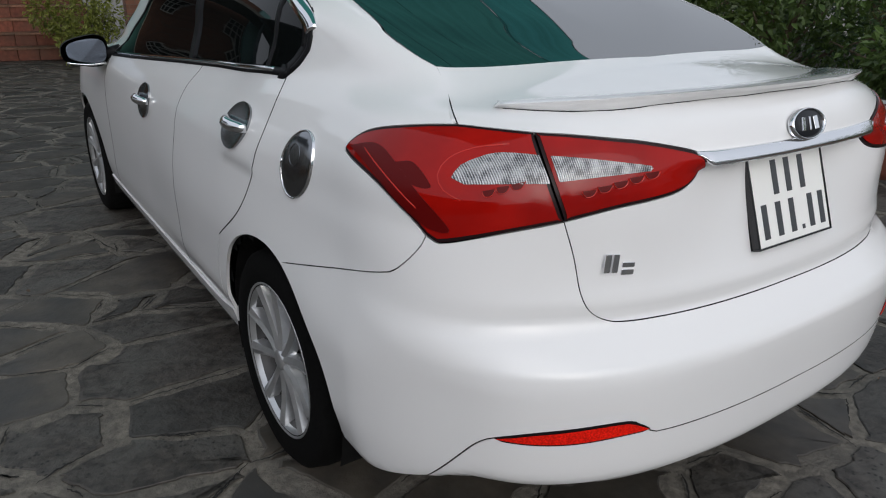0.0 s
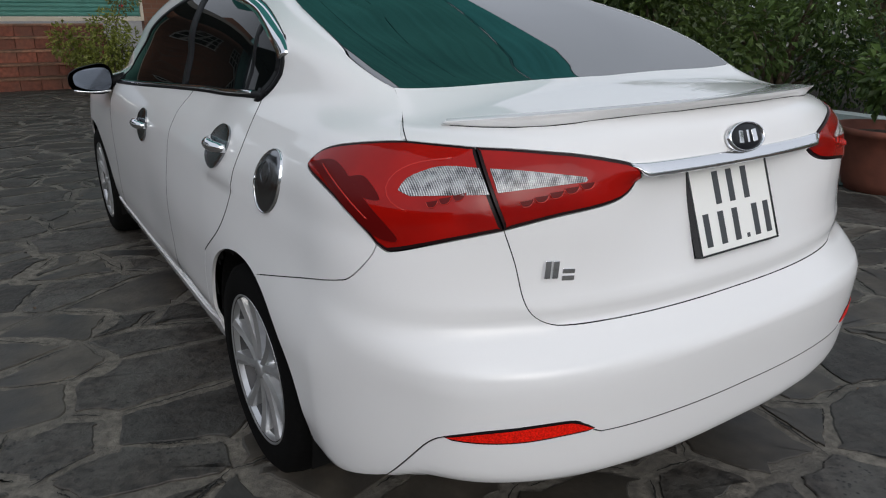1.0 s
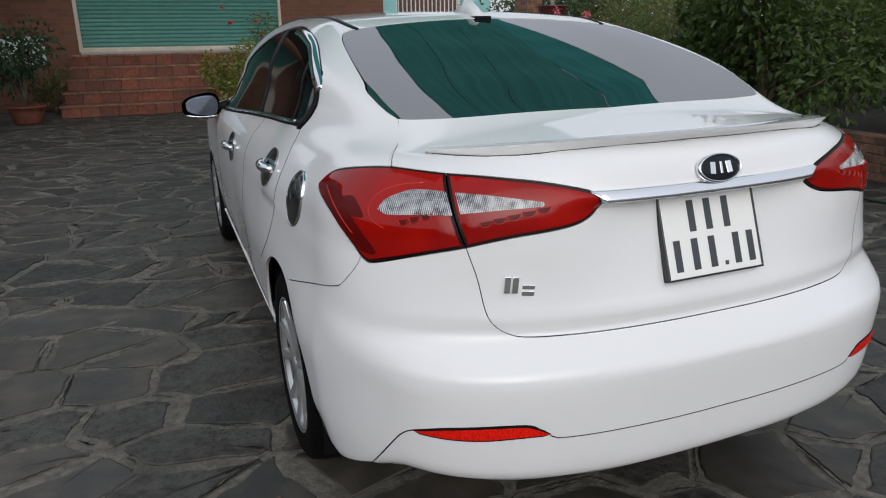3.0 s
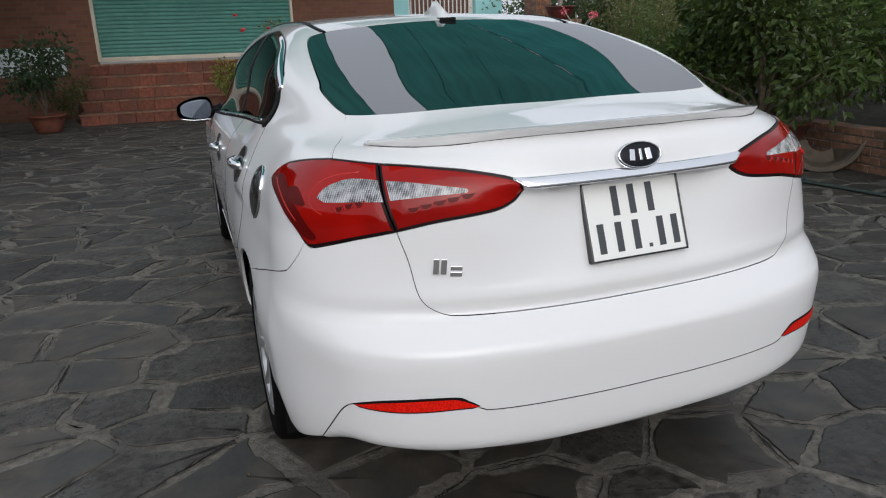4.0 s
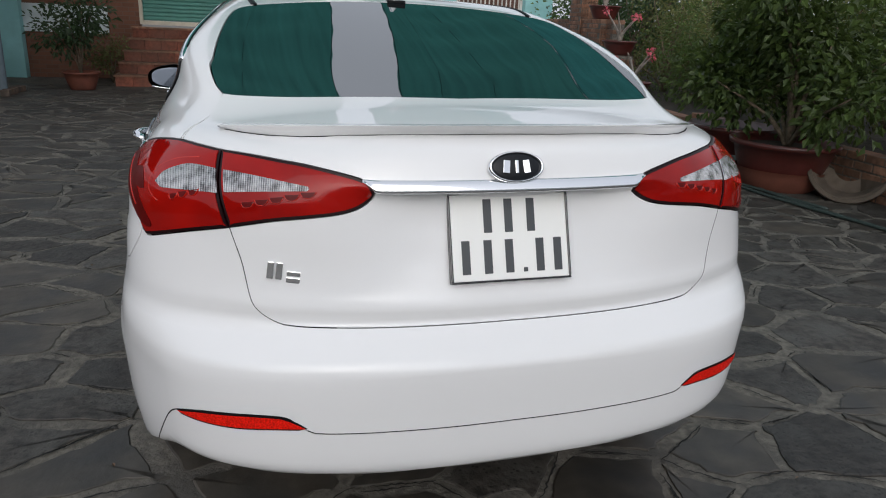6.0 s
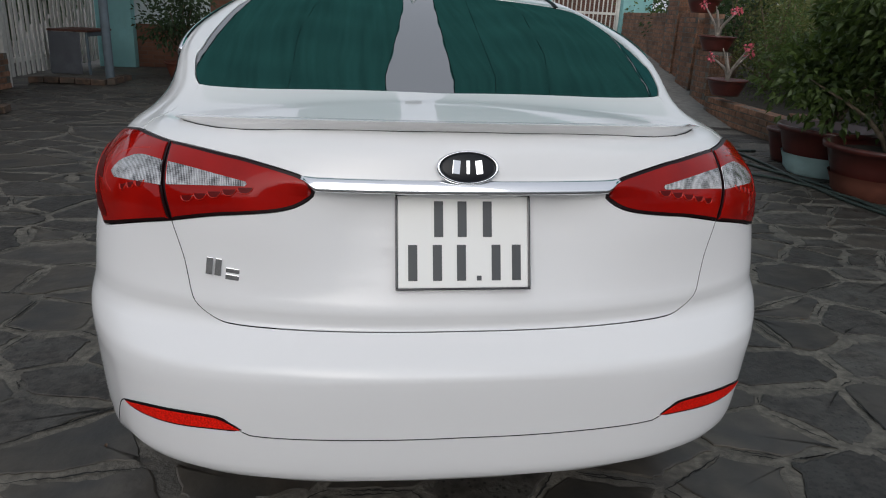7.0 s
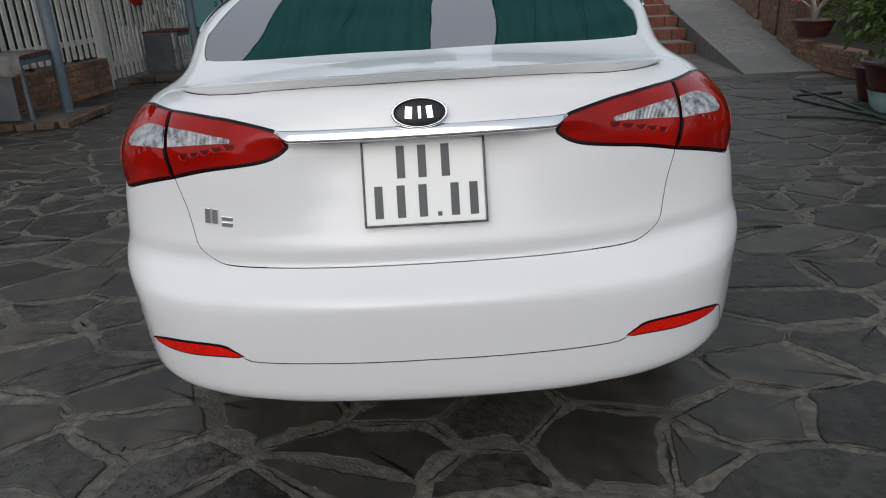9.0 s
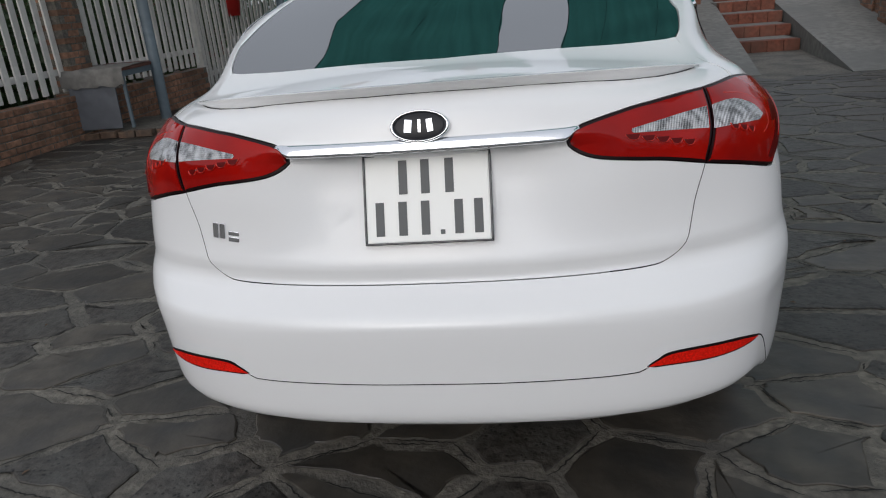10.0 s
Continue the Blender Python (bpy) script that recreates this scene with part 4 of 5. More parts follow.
# door mirrors
for s in (-1, 1):
    bm = bmesh.new()
    rows = []
    for u in np.linspace(-.2, 1, 9):
        y = 2.93 + .17 * max(u, 0) - (.0 if u >= 0 else .01)
        k = math.sqrt(max(1 - (max(u, 0)) ** 2 * .93, 0))
        row = []
        for a in np.linspace(0, math.tau, 28, endpoint=False):
            cx, cz = math.cos(a), math.sin(a)
            e = (abs(cx) ** 3 + abs(cz) ** 3) ** (-1 / 3)
            row.append(bm.verts.new((s * (.95 + .098 * cx * e * k), y, .975 + (.066 - .016 * cx) * cz * e * k - .004 * cx)))
        rows.append(row)
    for a, b in zip(rows, rows[1:]):
        for i in range(28):
            bm.faces.new((a[i], a[(i + 1) % 28], b[(i + 1) % 28], b[i]))
    bm.faces.new(rows[-1])
    mirror = part("door_mirror", bm, black_trim, car, "door mirror with black housing", True)
    bm = bmesh.new()
    f = [bm.verts.new((s * (.945 + .082 * math.cos(a) * (abs(math.cos(a)) ** 3 + abs(math.sin(a)) ** 3) ** (-1 / 3)), 2.911 + .0065 * math.sin(a), .978 + (.05 - .012 * math.cos(a)) * math.sin(a) * (abs(math.cos(a)) ** 3 + abs(math.sin(a)) ** 3) ** (-1 / 3))) for a in np.linspace(0, math.tau, 36, endpoint=False)]
    bm.faces.new(f)
    part("mirror_glass", bm, mirror_glass, mirror, "silver mirror glass")
    part("mirror_strip", tube([(s * .87, 2.916, .922), (s * .95, 2.912, .918), (s * 1.03, 2.918, .928)], .006, 8, .02), chrome, mirror, "chrome lower strip", True)
    part("mirror_arm", tube([(s * .80, 2.92, .975), (s * .88, 2.96, .955)], [.03, .026], 10, .03), black_trim, mirror, "black arm", True)

# ---- the yard ----


def half_plane(poly, p, n):
    """The part of a flat polygon on the near side of the line through p with normal n."""
    out = []
    for a, b in zip(poly, poly[1:] + poly[:1]):
        da, db = (a - p).dot(n), (b - p).dot(n)
        if da <= 0:
            out.append(a)
        if (da < 0) != (db < 0):
            out.append(a.lerp(b, da / (da - db)))
    return out


LAID = [(-2.37, 1.56), (-2.22, 1.91), (-2.06, 1.09), (-1.91, 1.74), (-1.80, 1.42), (-1.73, 2.54), (-1.61, 0.99), (-1.52, 0.49), (-1.51, 1.72), (-1.45, 2.83), (-1.42, 1.36), (-1.38, 1.95), (-1.34, 0.85), (-1.30, 2.29), (-1.24, 0.32), (-1.22, 2.78), (-1.21, 1.13), (-1.11, 0.70), (-1.04, 0.46), (-1.01, 1.67), (-1.00, 1.33), (-0.97, 2.01), (-0.89, 2.54), (-0.87, 0.28), (-0.22, 0.29), (0.10, 0.17), (0.13, 0.41), (0.53, 0.27), (0.72, 0.60), (0.72, 0.25), (0.98, 0.40), (1.03, 0.03), (1.08, 0.90), (1.16, 0.68), (1.31, 0.35), (1.40, 1.15), (1.47, 0.78), (1.87, 0.75), (2.24, 1.53)]


def stones(x0, x1, y0, y1, size):
    """Outlines of irregular paving stones that fit together, round chosen and random middles."""
    r = random.Random(11)
    long = math.sqrt(1.45)
    laid_out = [Vector((x / long, y * long)) for x, y in LAID]
    seeds = list(laid_out)
    x0, x1, y0, y1 = x0 / long, x1 / long, y0 * long, y1 * long
    for j in range(int((y1 - y0) / size)):
        for i in range(int((x1 - x0) / size)):
            if r.random() < .2:
                continue
            v = Vector((x0 + (i + .5 + r.uniform(-.45, .45)) * size, y0 + (j + .5 + r.uniform(-.45, .45)) * size))
            if all((v - k).length > .25 for k in laid_out):
                seeds.append(v)
                if r.random() < .36:
                    seeds.append(v + Vector((r.uniform(-.16, .16), r.uniform(-.16, .16))))
    power = [r.uniform(0, .55) * size * size for _ in seeds]
    box_of = {}
    for n, v in enumerate(seeds):
        box_of.setdefault((int(v.x // 1), int(v.y // 1)), []).append(n)
    cells = []
    for n, c in enumerate(seeds):
        near = [k for a in (-1, 0, 1) for b in (-1, 0, 1) for k in box_of.get((int(c.x // 1) + a, int(c.y // 1) + b), ()) if k != n]
        near.sort(key=lambda k: (seeds[k] - c).length)
        poly = [c + Vector(v) * size * 1.5 for v in ((-1, -1), (1, -1), (1, 1), (-1, 1))]
        for k in near[:22]:
            d = seeds[k] - c
            if len(poly) > 2 and d.length > .02:
                t = .5 + .5 * max(-.5, min(.5, (power[n] - power[k]) / d.length_squared))
                poly = half_plane(poly, c + d * t, d)
        if len(poly) > 2:
            cells.append([Vector((p.x * long, p.y / long)) for p in poly])
    return cells


def stone_mesh(poly, r):
    """One stone: wavy chipped outline, worn shoulder, slightly domed and tilted top. Returns its middle and its mesh data."""
    mid = sum(poly, Vector((0, 0))) / len(poly)
    area = abs(sum(a.x * b.y - b.x * a.y for a, b in zip(poly, poly[1:] + poly[:1]))) / 2
    if area < .012:
        return None
    joint = r.uniform(.005, .013)
    line = []
    wide = [r.choice((.002, .006, .012, .018, .028, .042)) for _ in poly]
    sway = [r.uniform(-.3, .3) for _ in poly]
    for m, (a, b) in enumerate(zip(poly, poly[1:] + poly[:1])):
        n = max(2, int((b - a).length / .03))
        inward = Vector((a.y - b.y, b.x - a.x)).normalized()
        if inward.dot(mid - a) < 0:
            inward = -inward
        for k in range(n):
            u = k / n
            p = a.lerp(b, u)
            q = Vector((p.x, p.y, m * .37))
            chip = .024 * noise.noise(q * 6) + .013 * noise.noise(q * 17) + .007 * noise.noise(q * 48)
            arc = min(1, 5 * u, 5 * (1 - u))
            p = p + (mid - p).normalized() * (joint + (r.uniform(0, .03) if k == 0 else 0)) + inward * (wide[m] * (.55 + .45 * arc + sway[m] * (u - .5)) + max(-joint + .003, chip))
            line.append(p - mid)
    tilt = (r.uniform(-.006, .006), r.uniform(-.006, .006), r.uniform(-.001, .003))
    n = len(line)
    verts = [(p.x, p.y, -.03) for p in line]
    verts += [(p.x * .99, p.y * .99, -.0025 + tilt[0] * p.x + tilt[1] * p.y + tilt[2]) for p in line]
    verts += [(p.x * .96, p.y * .96, tilt[0] * p.x + tilt[1] * p.y + tilt[2]) for p in line]
    verts.append((0, 0, tilt[2]))
    faces = [(i, (i + 1) % n, n + (i + 1) % n, n + i) for i in range(n)] + [(n + i, n + (i + 1) % n, 2 * n + (i + 1) % n, 2 * n + i) for i in range(n)]
    faces += [(2 * n + i, 2 * n + (i + 1) % n, 3 * n) for i in range(n)]
    return mid, verts, faces


# ground: one sheet of worn mortar to the horizon; garden soil and stones lie on it
gm = bmesh.new()
bmesh.ops.create_grid(gm, x_segments=60, y_segments=60, size=400)
for v in gm.verts:
    v.co.z = -.004
ground = tagged(part("ground", gm, mortar), "grey mortar ground between paving stones", "ground", kind="structure")

# nets above the yard, seen mirrored in the rear window
SKEW = .075


def net(x0, x1):
    bm = bmesh.new()
    nx, ny = 12, 90
    grid = [[bm.verts.new((x0 + (x1 - x0) * i / nx + .006 * math.sin(j * .7) + SKEW * (7.3 * j / ny - 3.0), .2 + 7.3 * j / ny, 3.2 - .05 * math.sin(math.pi * i / nx) * (1 + .5 * math.sin(j * .6)) )) for i in range(nx + 1)] for j in range(ny + 1)]
    for j in range(ny):
        for i in range(nx):
            bm.faces.new((grid[j][i], grid[j][i + 1], grid[j + 1][i + 1], grid[j + 1][i]))
    return bm


def strip(x, w, z):
    """A thin hem or fold sewn along a net."""
    return box((x - w / 2, .2, z - .004), (x + w / 2, 7.5, z + .002), .001, SKEW)


for x0, x1, mat, folds in ((-1.41, .0, net_green, (-.7,)), (.48, 2.04, net_green, (.78, 1.2)), (2.045, 2.6, net_pale, ())):
    shade = tagged(part("shade_net", net(x0, x1), mat, smooth=True), "green shade net stretched over the yard", "shade net", "shade nets")
    for x, w in ((x0 + .006, .007 if x0 < 1 else .004), (x1 - .006, .003 if x0 == .48 else .006)):
        part("hem", strip(x, w, 3.196), hem_dark, shade, "dark sewn hem")
    for x in folds:
        part("fold", strip(x, .003, 3.148), hem_dark, shade)


# ---- house with roller shutter ----
def wall(name, lo, hi, mat, label):
    return tagged(part(name, box(lo, hi, .004), mat), label, "wall", kind="structure")


FACE = 13.35
wall("wall_house_left", (-4.45, FACE, 0), (-2.85, FACE + .25, 4.5), front_brick, "brown brick house wall")
wall("wall_corner_pier", (-4.9, FACE - .25, 0), (-4.25, FACE + .2, 4.5), turquoise, "turquoise painted corner pier")
wall("wall_house_pier", (-2.85, FACE - .04, .0), (-2.32, FACE + .25, 4.5), front_brick, "brown brick pier beside the shutter")
wall("wall_house_right", (1.3, FACE, 0), (3.4, FACE + .25, 4.0), front_brick, "brown brick house wall")
wall("wall_house_over", (-2.32, FACE, 3.1), (1.3, FACE + .25, 4.0), terracotta, "terracotta wall over the shutter")
wall("wall_ledge", (-4.25, FACE - .05, .80), (-2.86, FACE, 1.28), white_render, "pale blue-white painted wall panel")
wall("wall_plinth", (-4.25, FACE - .03, .0), (-2.86, FACE, .79), front_brick, "brown brick plinth")
# slab above the view, widened to shade the house front and darken window reflections
wall("wall_eave", (-6.5, FACE - 2.7, 3.4), (3.4, FACE - .26, 3.55), concrete, "unseen concrete slab over the shutter, enlarged for shade")
for x in (-4.0, -3.15):
    win = thing("barred_window", pose(x, FACE, 2.45), "white barred window in the brick house front", "window", "barred windows")
    part("pane", box((-.2, -.02, .0), (.2, .02, .6), .004), side_glass, win, "dark pane")
    for k in range(4):
        part("bar", box((-.205 + .13 * k, -.06, 0), (-.18 + .13 * k, -.03, .6), .004), white_wood, win)
    for z in (-.02, .18, .38, .58):
        part("cross_bar", box((-.22, -.07, z), (.22, -.025, z + .03), .004), white_wood, win)
shutter = thing("roller_shutter", pose(0, 0, 0), "closed green ribbed metal roller shutter", "shutter")
for k in range(30):
    z = 1.08 + k * .07
    bm = bmesh.new()
    rows = [[bm.verts.new((x, FACE + .06 - y, z + h)) for x in (-2.27, 1.27)] for y, h in ((0, 0), (.018, .012), (.022, .03), (.014, .052), (0, .062), (0, .07))]
    for a, b in zip(rows, rows[1:]):
        bm.faces.new((a[0], a[1], b[1], b[0]))
    part("slat", bm, shutter_green, shutter, "", True)
part("shutter_rail", box((-2.32, FACE - .03, 1.0), (-2.26, FACE + .1, 3.1), .004), cream, shutter, "cream side rail")
part("shutter_rail", box((1.25, FACE - .03, 1.0), (1.3, FACE + .1, 3.1), .004), cream, shutter, "cream side rail")
part("shutter_foot", box((-2.3, FACE - .02, 1.0), (1.3, FACE + .1, 1.07), .006), cream, shutter, "cream bottom bar")

steps = thing("front_steps", Matrix(), "five worn red brick front steps", "steps")
for k in range(5):
    z0, z1, y0 = .193 * k, .193 * (k + 1), 11.9 + .27 * k
    x0, x1 = -2.62 + .05 * k, .55
    part("tread", box((x0 - .02, y0 - .02, z1 - .03), (x1, FACE - .02, z1), .006), brick_brown, steps, "worn brick tread")
    n = 11
    for i in range(n):
        a, b = x0 + (x1 - x0) * i / n, x0 + (x1 - x0) * (i + 1) / n
        part("brick", box((a + .003, y0, z0 + .003), (b - .003, y0 + .2, z1 - .031), .005), brick_red, steps)
    part("step_core", box((x0 + .01, y0 + .19, 0), (x1 - .01, FACE - .03, z1 - .03)), mortar, steps)


# ---- left side: carport posts, fence on a low brick wall ----
def post(x, y):
    ob = thing("carport_post", pose(x, y, 0, 0, 0, 0), "blue-grey steel carport post on a brick footing", "post", "carport posts")
    part("shaft", turned([(.065, .0), (.065, 3.2), (.0, 3.2)], 20), steel_blue, ob, "", True)
    part("collar", turned([(.11, .0), (.10, .05), (.07, .075), (.066, .08)], 20), concrete, ob, "", True)
    return ob


# roof out of view, assumed from the posts; added to shade fence and left paving
canopy = thing("carport_roof", Matrix(), "unseen dark sheet roof added on the carport posts for shade", "roof")
part("sheet", box((-6.6, 4.6, 3.30), (-3.6, 12.4, 3.34), .004), sheet_grey, canopy)
for y in (6.98, 10.35):
    part("rafter", box((-6.5, y - .03, 3.205), (-3.65, y + .03, 3.299), .004), steel_blue, canopy)
post(-4.40, 6.98)
post(-3.88, 10.35)


def brick_wall(name, a, b, height, mat, label, limit=0, thick=.2, z0=0.0, bl=.2, bh=.065):
    """A brick wall from a to b, on the ground: a mortar core and coursed bricks that stand proud of it."""
    a, b = Vector(a), Vector(b)
    d = b - a
    n = max(1, round(d.length / (bl + .012)))
    m = Matrix.Translation((a.x, a.y, z0)) @ pose(0, 0, 0, 0, 0, math.degrees(math.atan2(d.y, d.x)))
    core = part(name, box((.01, -thick / 2 + .006, 0), (d.length - .01, thick / 2 - .006, height - .006)), mortar)
    core.matrix_world = m
    tagged(core, label, "wall", kind="structure")
    rows = round(height / (bh + .012))
    step, high = d.length / n, height / rows
    r = random.Random(len(name) + n)
    shared = [mesh_of("brick", *brick_data(step - .012, high - .012, thick, r), mat) for _ in range(6)]
    rest, faces = [], []
    count = 0
    for k in range(rows):
        for i in range(n + k % 2):
            x = (i + .5 - .5 * (k % 2)) * step
            if x < .02 or x > d.length - .02:
                continue
            if count < limit:
                ob = new("brick", r.choice(shared))
                ob.parent = core
                ob.matrix_local = Matrix.Translation((x, r.uniform(-.003, .003), (k + .5) * high))
                count += 1
            else:
                v, f = brick_data(step - .012, high - .012, thick, r)
                base = len(rest)
                rest += [(p[0] + x, p[1], p[2] + (k + .5) * high) for p in v]
                faces += [tuple(q + base for q in g) for g in f]
    if rest:
        ob = part("brickwork", mesh_of("brickwork", rest, faces, brick_joined), brick_joined, core)
        tagged(ob, kind="stuff")
    return core


def brick_data(w, h, t, r):
    """A worn brick: a box with chamfered face edges and uneven corners."""
    j = lambda: r.uniform(-.003, .003)
    v = []
    for y, k in ((-t / 2, .005), (-t / 2 + .006, 0), (t / 2 - .006, 0), (t / 2, .005)):
        v += [(x * (w / 2 - k) + j(), y, z * (h / 2 - k) + j()) for x, z in ((-1, -1), (1, -1), (1, 1), (-1, 1))]
    f = [(0, 1, 2, 3), (15, 14, 13, 12)]
    for s in range(3):
        for i in range(4):
            f.append((s * 4 + i, s * 4 + (i + 1) % 4, s * 4 + 4 + (i + 1) % 4, s * 4 + 4 + i)[::-1])
    return v, f


brick_wall("wall_fence_near", (-5.35, 2.0), (-5.1, 6.3), .52, brick_brown, "low brown brick fence wall", 60)
brick_wall("wall_fence_pier", (-5.16, 6.25), (-5.13, 6.62), 2.6, brick_brown, "brown brick fence pier", 60, thick=.3)
brick_wall("wall_fence_far", (-5.13, 6.65), (-5.0, 9.4), .48, brick_brown, "low brown brick fence wall", 60)


def picket_run(a, b, z0, z1, gap=.165):
    fence = thing("picket_fence", Matrix(), "white painted slat fence on a low brick wall", "fence", "fences")
    a, b = Vector(a), Vector(b)
    d = (b - a)
    n = int(d.length / gap)
    r = random.Random(n)
    ang = math.degrees(math.atan2(d.y, d.x))
    for k in range(n + 1):
        p = a + d * (k / n)
        ob = part("slat", slat, white_wood, fence)
        ob.matrix_local = Matrix.Translation((p.x, p.y, z0 + r.uniform(-.01, .01))) @ pose(0, 0, 0, r.uniform(-.6, .6), r.uniform(-.6, .6), ang) @ Matrix.Diagonal((1, 1, z1 - z0, 1))
    for z in (z0 + .22, z1 - .3):
        ob = part("rail", box((0, .015, -.035), (d.length, .05, .035), .004), white_wood, fence)
        ob.matrix_local = Matrix.Translation((a.x, a.y, z)) @ pose(0, 0, 0, 0, 0, ang)
    return fence


sb = box((-.042, -.011, 0), (.042, .011, 1), .006)
bmesh.ops.recalc_face_normals(sb, faces=sb.faces)
slat = bpy.data.meshes.new("slat")
sb.to_mesh(slat)
sb.free()
slat.materials.append(white_wood)
picket_run((-5.33, 2.2), (-5.12, 6.2), .56, 2.5)
picket_run((-5.13, 6.7), (-5.0, 9.35), .52, 2.5)
picket_run((-4.98, 9.5), (-4.9, 13.0), .12, 2.5)
wall("wall_gate_post", (-5.05, 9.38, 0), (-4.93, 9.5, 2.6), white_wood, "white gate post")
wall("wall_neighbour", (-9.5, -9, 0), (-9.2, 20, 2.7), house_brick, "dull brick wall of the next yard")
def work_table(x, y, z, ang, wide, long, label, sheet):
    """A plain bench; a sheet or a board covers its near end, towards local -y."""
    t = thing("work_table", pose(x, y, z, 0, 0, ang), label, "table", "work tables")
    h, w, e = .68, wide / 2, long / 2
    part("top", box((-w, -e, h - .035), (w, e, h), .008), rust, t, "rusty red table top")
    for px in (-w + .03, w - .03):
        for py in (-e + .04, e - .04):
            part("leg", box((px - .017, py - .017, .0), (px + .017, py + .017, h - .034), .003), steel_blue, t)
    part("apron", box((w - .04, -e + .06, h - .10), (w - .015, e - .06, h - .036), .003), steel_blue, t)
    if sheet:
        bm = bmesh.new()
        rows = []
        for k, (yy, zz) in enumerate(((e - .25, h + .006), (.0, h + .014), (-e + .1, h + .01), (-e - .012, h + .004), (-e - .03, h - .06), (-e - .035, h - .12), (-e - .04, h - .18))):
            rows.append([bm.verts.new((-w - .04 + (2 * w + .05) * i / 16, yy + .012 * math.sin(i * 1.3 + k) * (k > 3) - .1 * (k == 0) * (i % 7) / 7, zz + .006 * math.sin(i * .9 + k) - .03 * (k > 5) * (i % 5) / 5)) for i in range(17)])
        for a, b in zip(rows, rows[1:]):
            for i in range(16):
                bm.faces.new((a[i], a[i + 1], b[i + 1], b[i]))
        part("hanging_sheet", bm, sheet_pale, t, "pale grey sheet hanging over the end", True)
    board = part("board", box((-w + .02, -.012, .0), (w - .12, .012, h - .05), .004), sheet_grey, t, "grey board leaning on the legs")
    board.matrix_local = pose(0, -e - .03, .012, -3, 0, 0)
    return t


def footing(x0, x1, y0, y1, h):
    """A raised patch of concrete edged with loose bricks, round a post."""
    base = tagged(part("kerb", box((x0 + .1, y0 + .1, 0), (x1 - .1, y1, h - .02), .02), mortar), "low rough kerb of loose bricks and concrete", "kerb", kind="structure")
    r = random.Random(int(y0 * 10))
    me = mesh_of("brick", *brick_data(.2, h - .015, .11, r), dirty_brick)
    def lay(x, y, ang):
        ob = new("brick", me)
        ob.parent = base
        ob.matrix_local = Matrix.Translation((x, y, h / 2 + r.uniform(-.02, .005))) @ pose(0, 0, 0, r.uniform(-3, 3), r.uniform(-4, 4), ang + r.uniform(-7, 7))
    x = x0 + .1
    while x < x1 - .1:
        lay(x, y0 + .05, 0)
        x += .22
    y = y0 + .15
    while y < y1 - .05:
        lay(x1 - .05, y, 90)
        y += .22
    return base


footing(-5.02, -4.02, 6.15, 7.3, .09)
footing(-4.95, -3.75, 10.05, 11.1, .10)
work_table(-4.76, 6.68, .10, 2, .70, .95, "rusty work table with a grey sheet hung over it", True)
work_table(-4.52, 11.15, .08, -6, .62, .9, "rusty work table with a grey board against it", False)
bucket = thing("bucket", pose(-4.93, 10.9, 1.18), "red plastic bucket hung on the fence", "bucket")
part("tub", turned([(.0, .0), (.10, .0), (.13, .26), (.138, .265), (.138, .25), (.125, .25), (.095, .02)], 28), bucket_red, bucket, "", True)
part("bail", tube([(-.13, 0, .26), (-.09, 0, .37), (0, 0, .41), (.09, 0, .37), (.13, 0, .26)], .004, 6, .03), chrome, bucket, "wire bail", True)

# unseen wall behind the camera, added to cut the bright horizon in the lamp reflections
wall("wall_back", (-9.2, -9.3, 0), (12, -9.0, 1.9), white_render, "unseen plain wall added to close the yard in reflections")

# ---- ramps, steps and gate at the back ----
RX = lambda y: 4.0 + (y - 7.75) * .12


def slope(name, x0, x1, y0, y1, z1, label):
    bm = bmesh.new()
    vs = [bm.verts.new(v) for v in ((x0(y0), y0, -.02), (x1(y0), y0, -.02), (x1(y1), y1, -.02), (x0(y1), y1, -.02), (x0(y0), y0, .006), (x1(y0), y0, .006), (x1(y1), y1, z1), (x0(y1), y1, z1))]
    for f in ((3, 2, 1, 0), (4, 5, 6, 7), (0, 1, 5, 4), (1, 2, 6, 5), (2, 3, 7, 6), (3, 0, 4, 7)):
        bm.faces.new([vs[i] for i in f])
    return tagged(part(name, bm, concrete), label, "ramp", kind="structure")


slope("ramp_right", RX, lambda y: RX(y) + 1.35, 7.75, 15.5, .92, "grey concrete ramp to the gate")
slope("ramp_left", lambda y: RX(y) - 2.0, lambda y: RX(y) - 1.02, 7.95, 15.5, .92, "grey concrete ramp beside brick steps")
gate_steps = thing("gate_steps", Matrix(), "narrow red brick steps between two ramps", "steps")
for k in range(5):
    y0 = 10.5 + k * .75
    x0, x1 = RX(y0) - 1.0, RX(y0) - .02
    for i in range(4):
        a, b = x0 + (x1 - x0) * i / 4, x0 + (x1 - x0) * (i + 1) / 4
        part("brick", box((a + .004, y0, .17 * k - .01), (b - .004, y0 + .2, .17 * (k + 1)), .006), brick_red, gate_steps)
    part("tread", box((x0, y0 + .205, .17 * k - .01), (x1, y0 + .9, .17 * (k + 1) - .004), .004), concrete, gate_steps, "concrete tread")
landing = wall("wall_landing", (2.4, 15.5, 0), (8.2, 17.2, .92), concrete, "concrete landing before the gate")
gate = thing("gate", pose(4.75, 16.6, .92), "white steel bar gate", "gate")
for k in range(15):
    part("gate_bar", turned([(.018, .08), (.018, 2.0)], 8, Matrix.Translation((.08 + k * .115, 0, 0))), white_wood, gate, "", True)
for z in (.06, .5, 1.95):
    part("gate_rail", box((0, -.025, z), (1.75, .025, z + .06), .004), white_wood, gate)
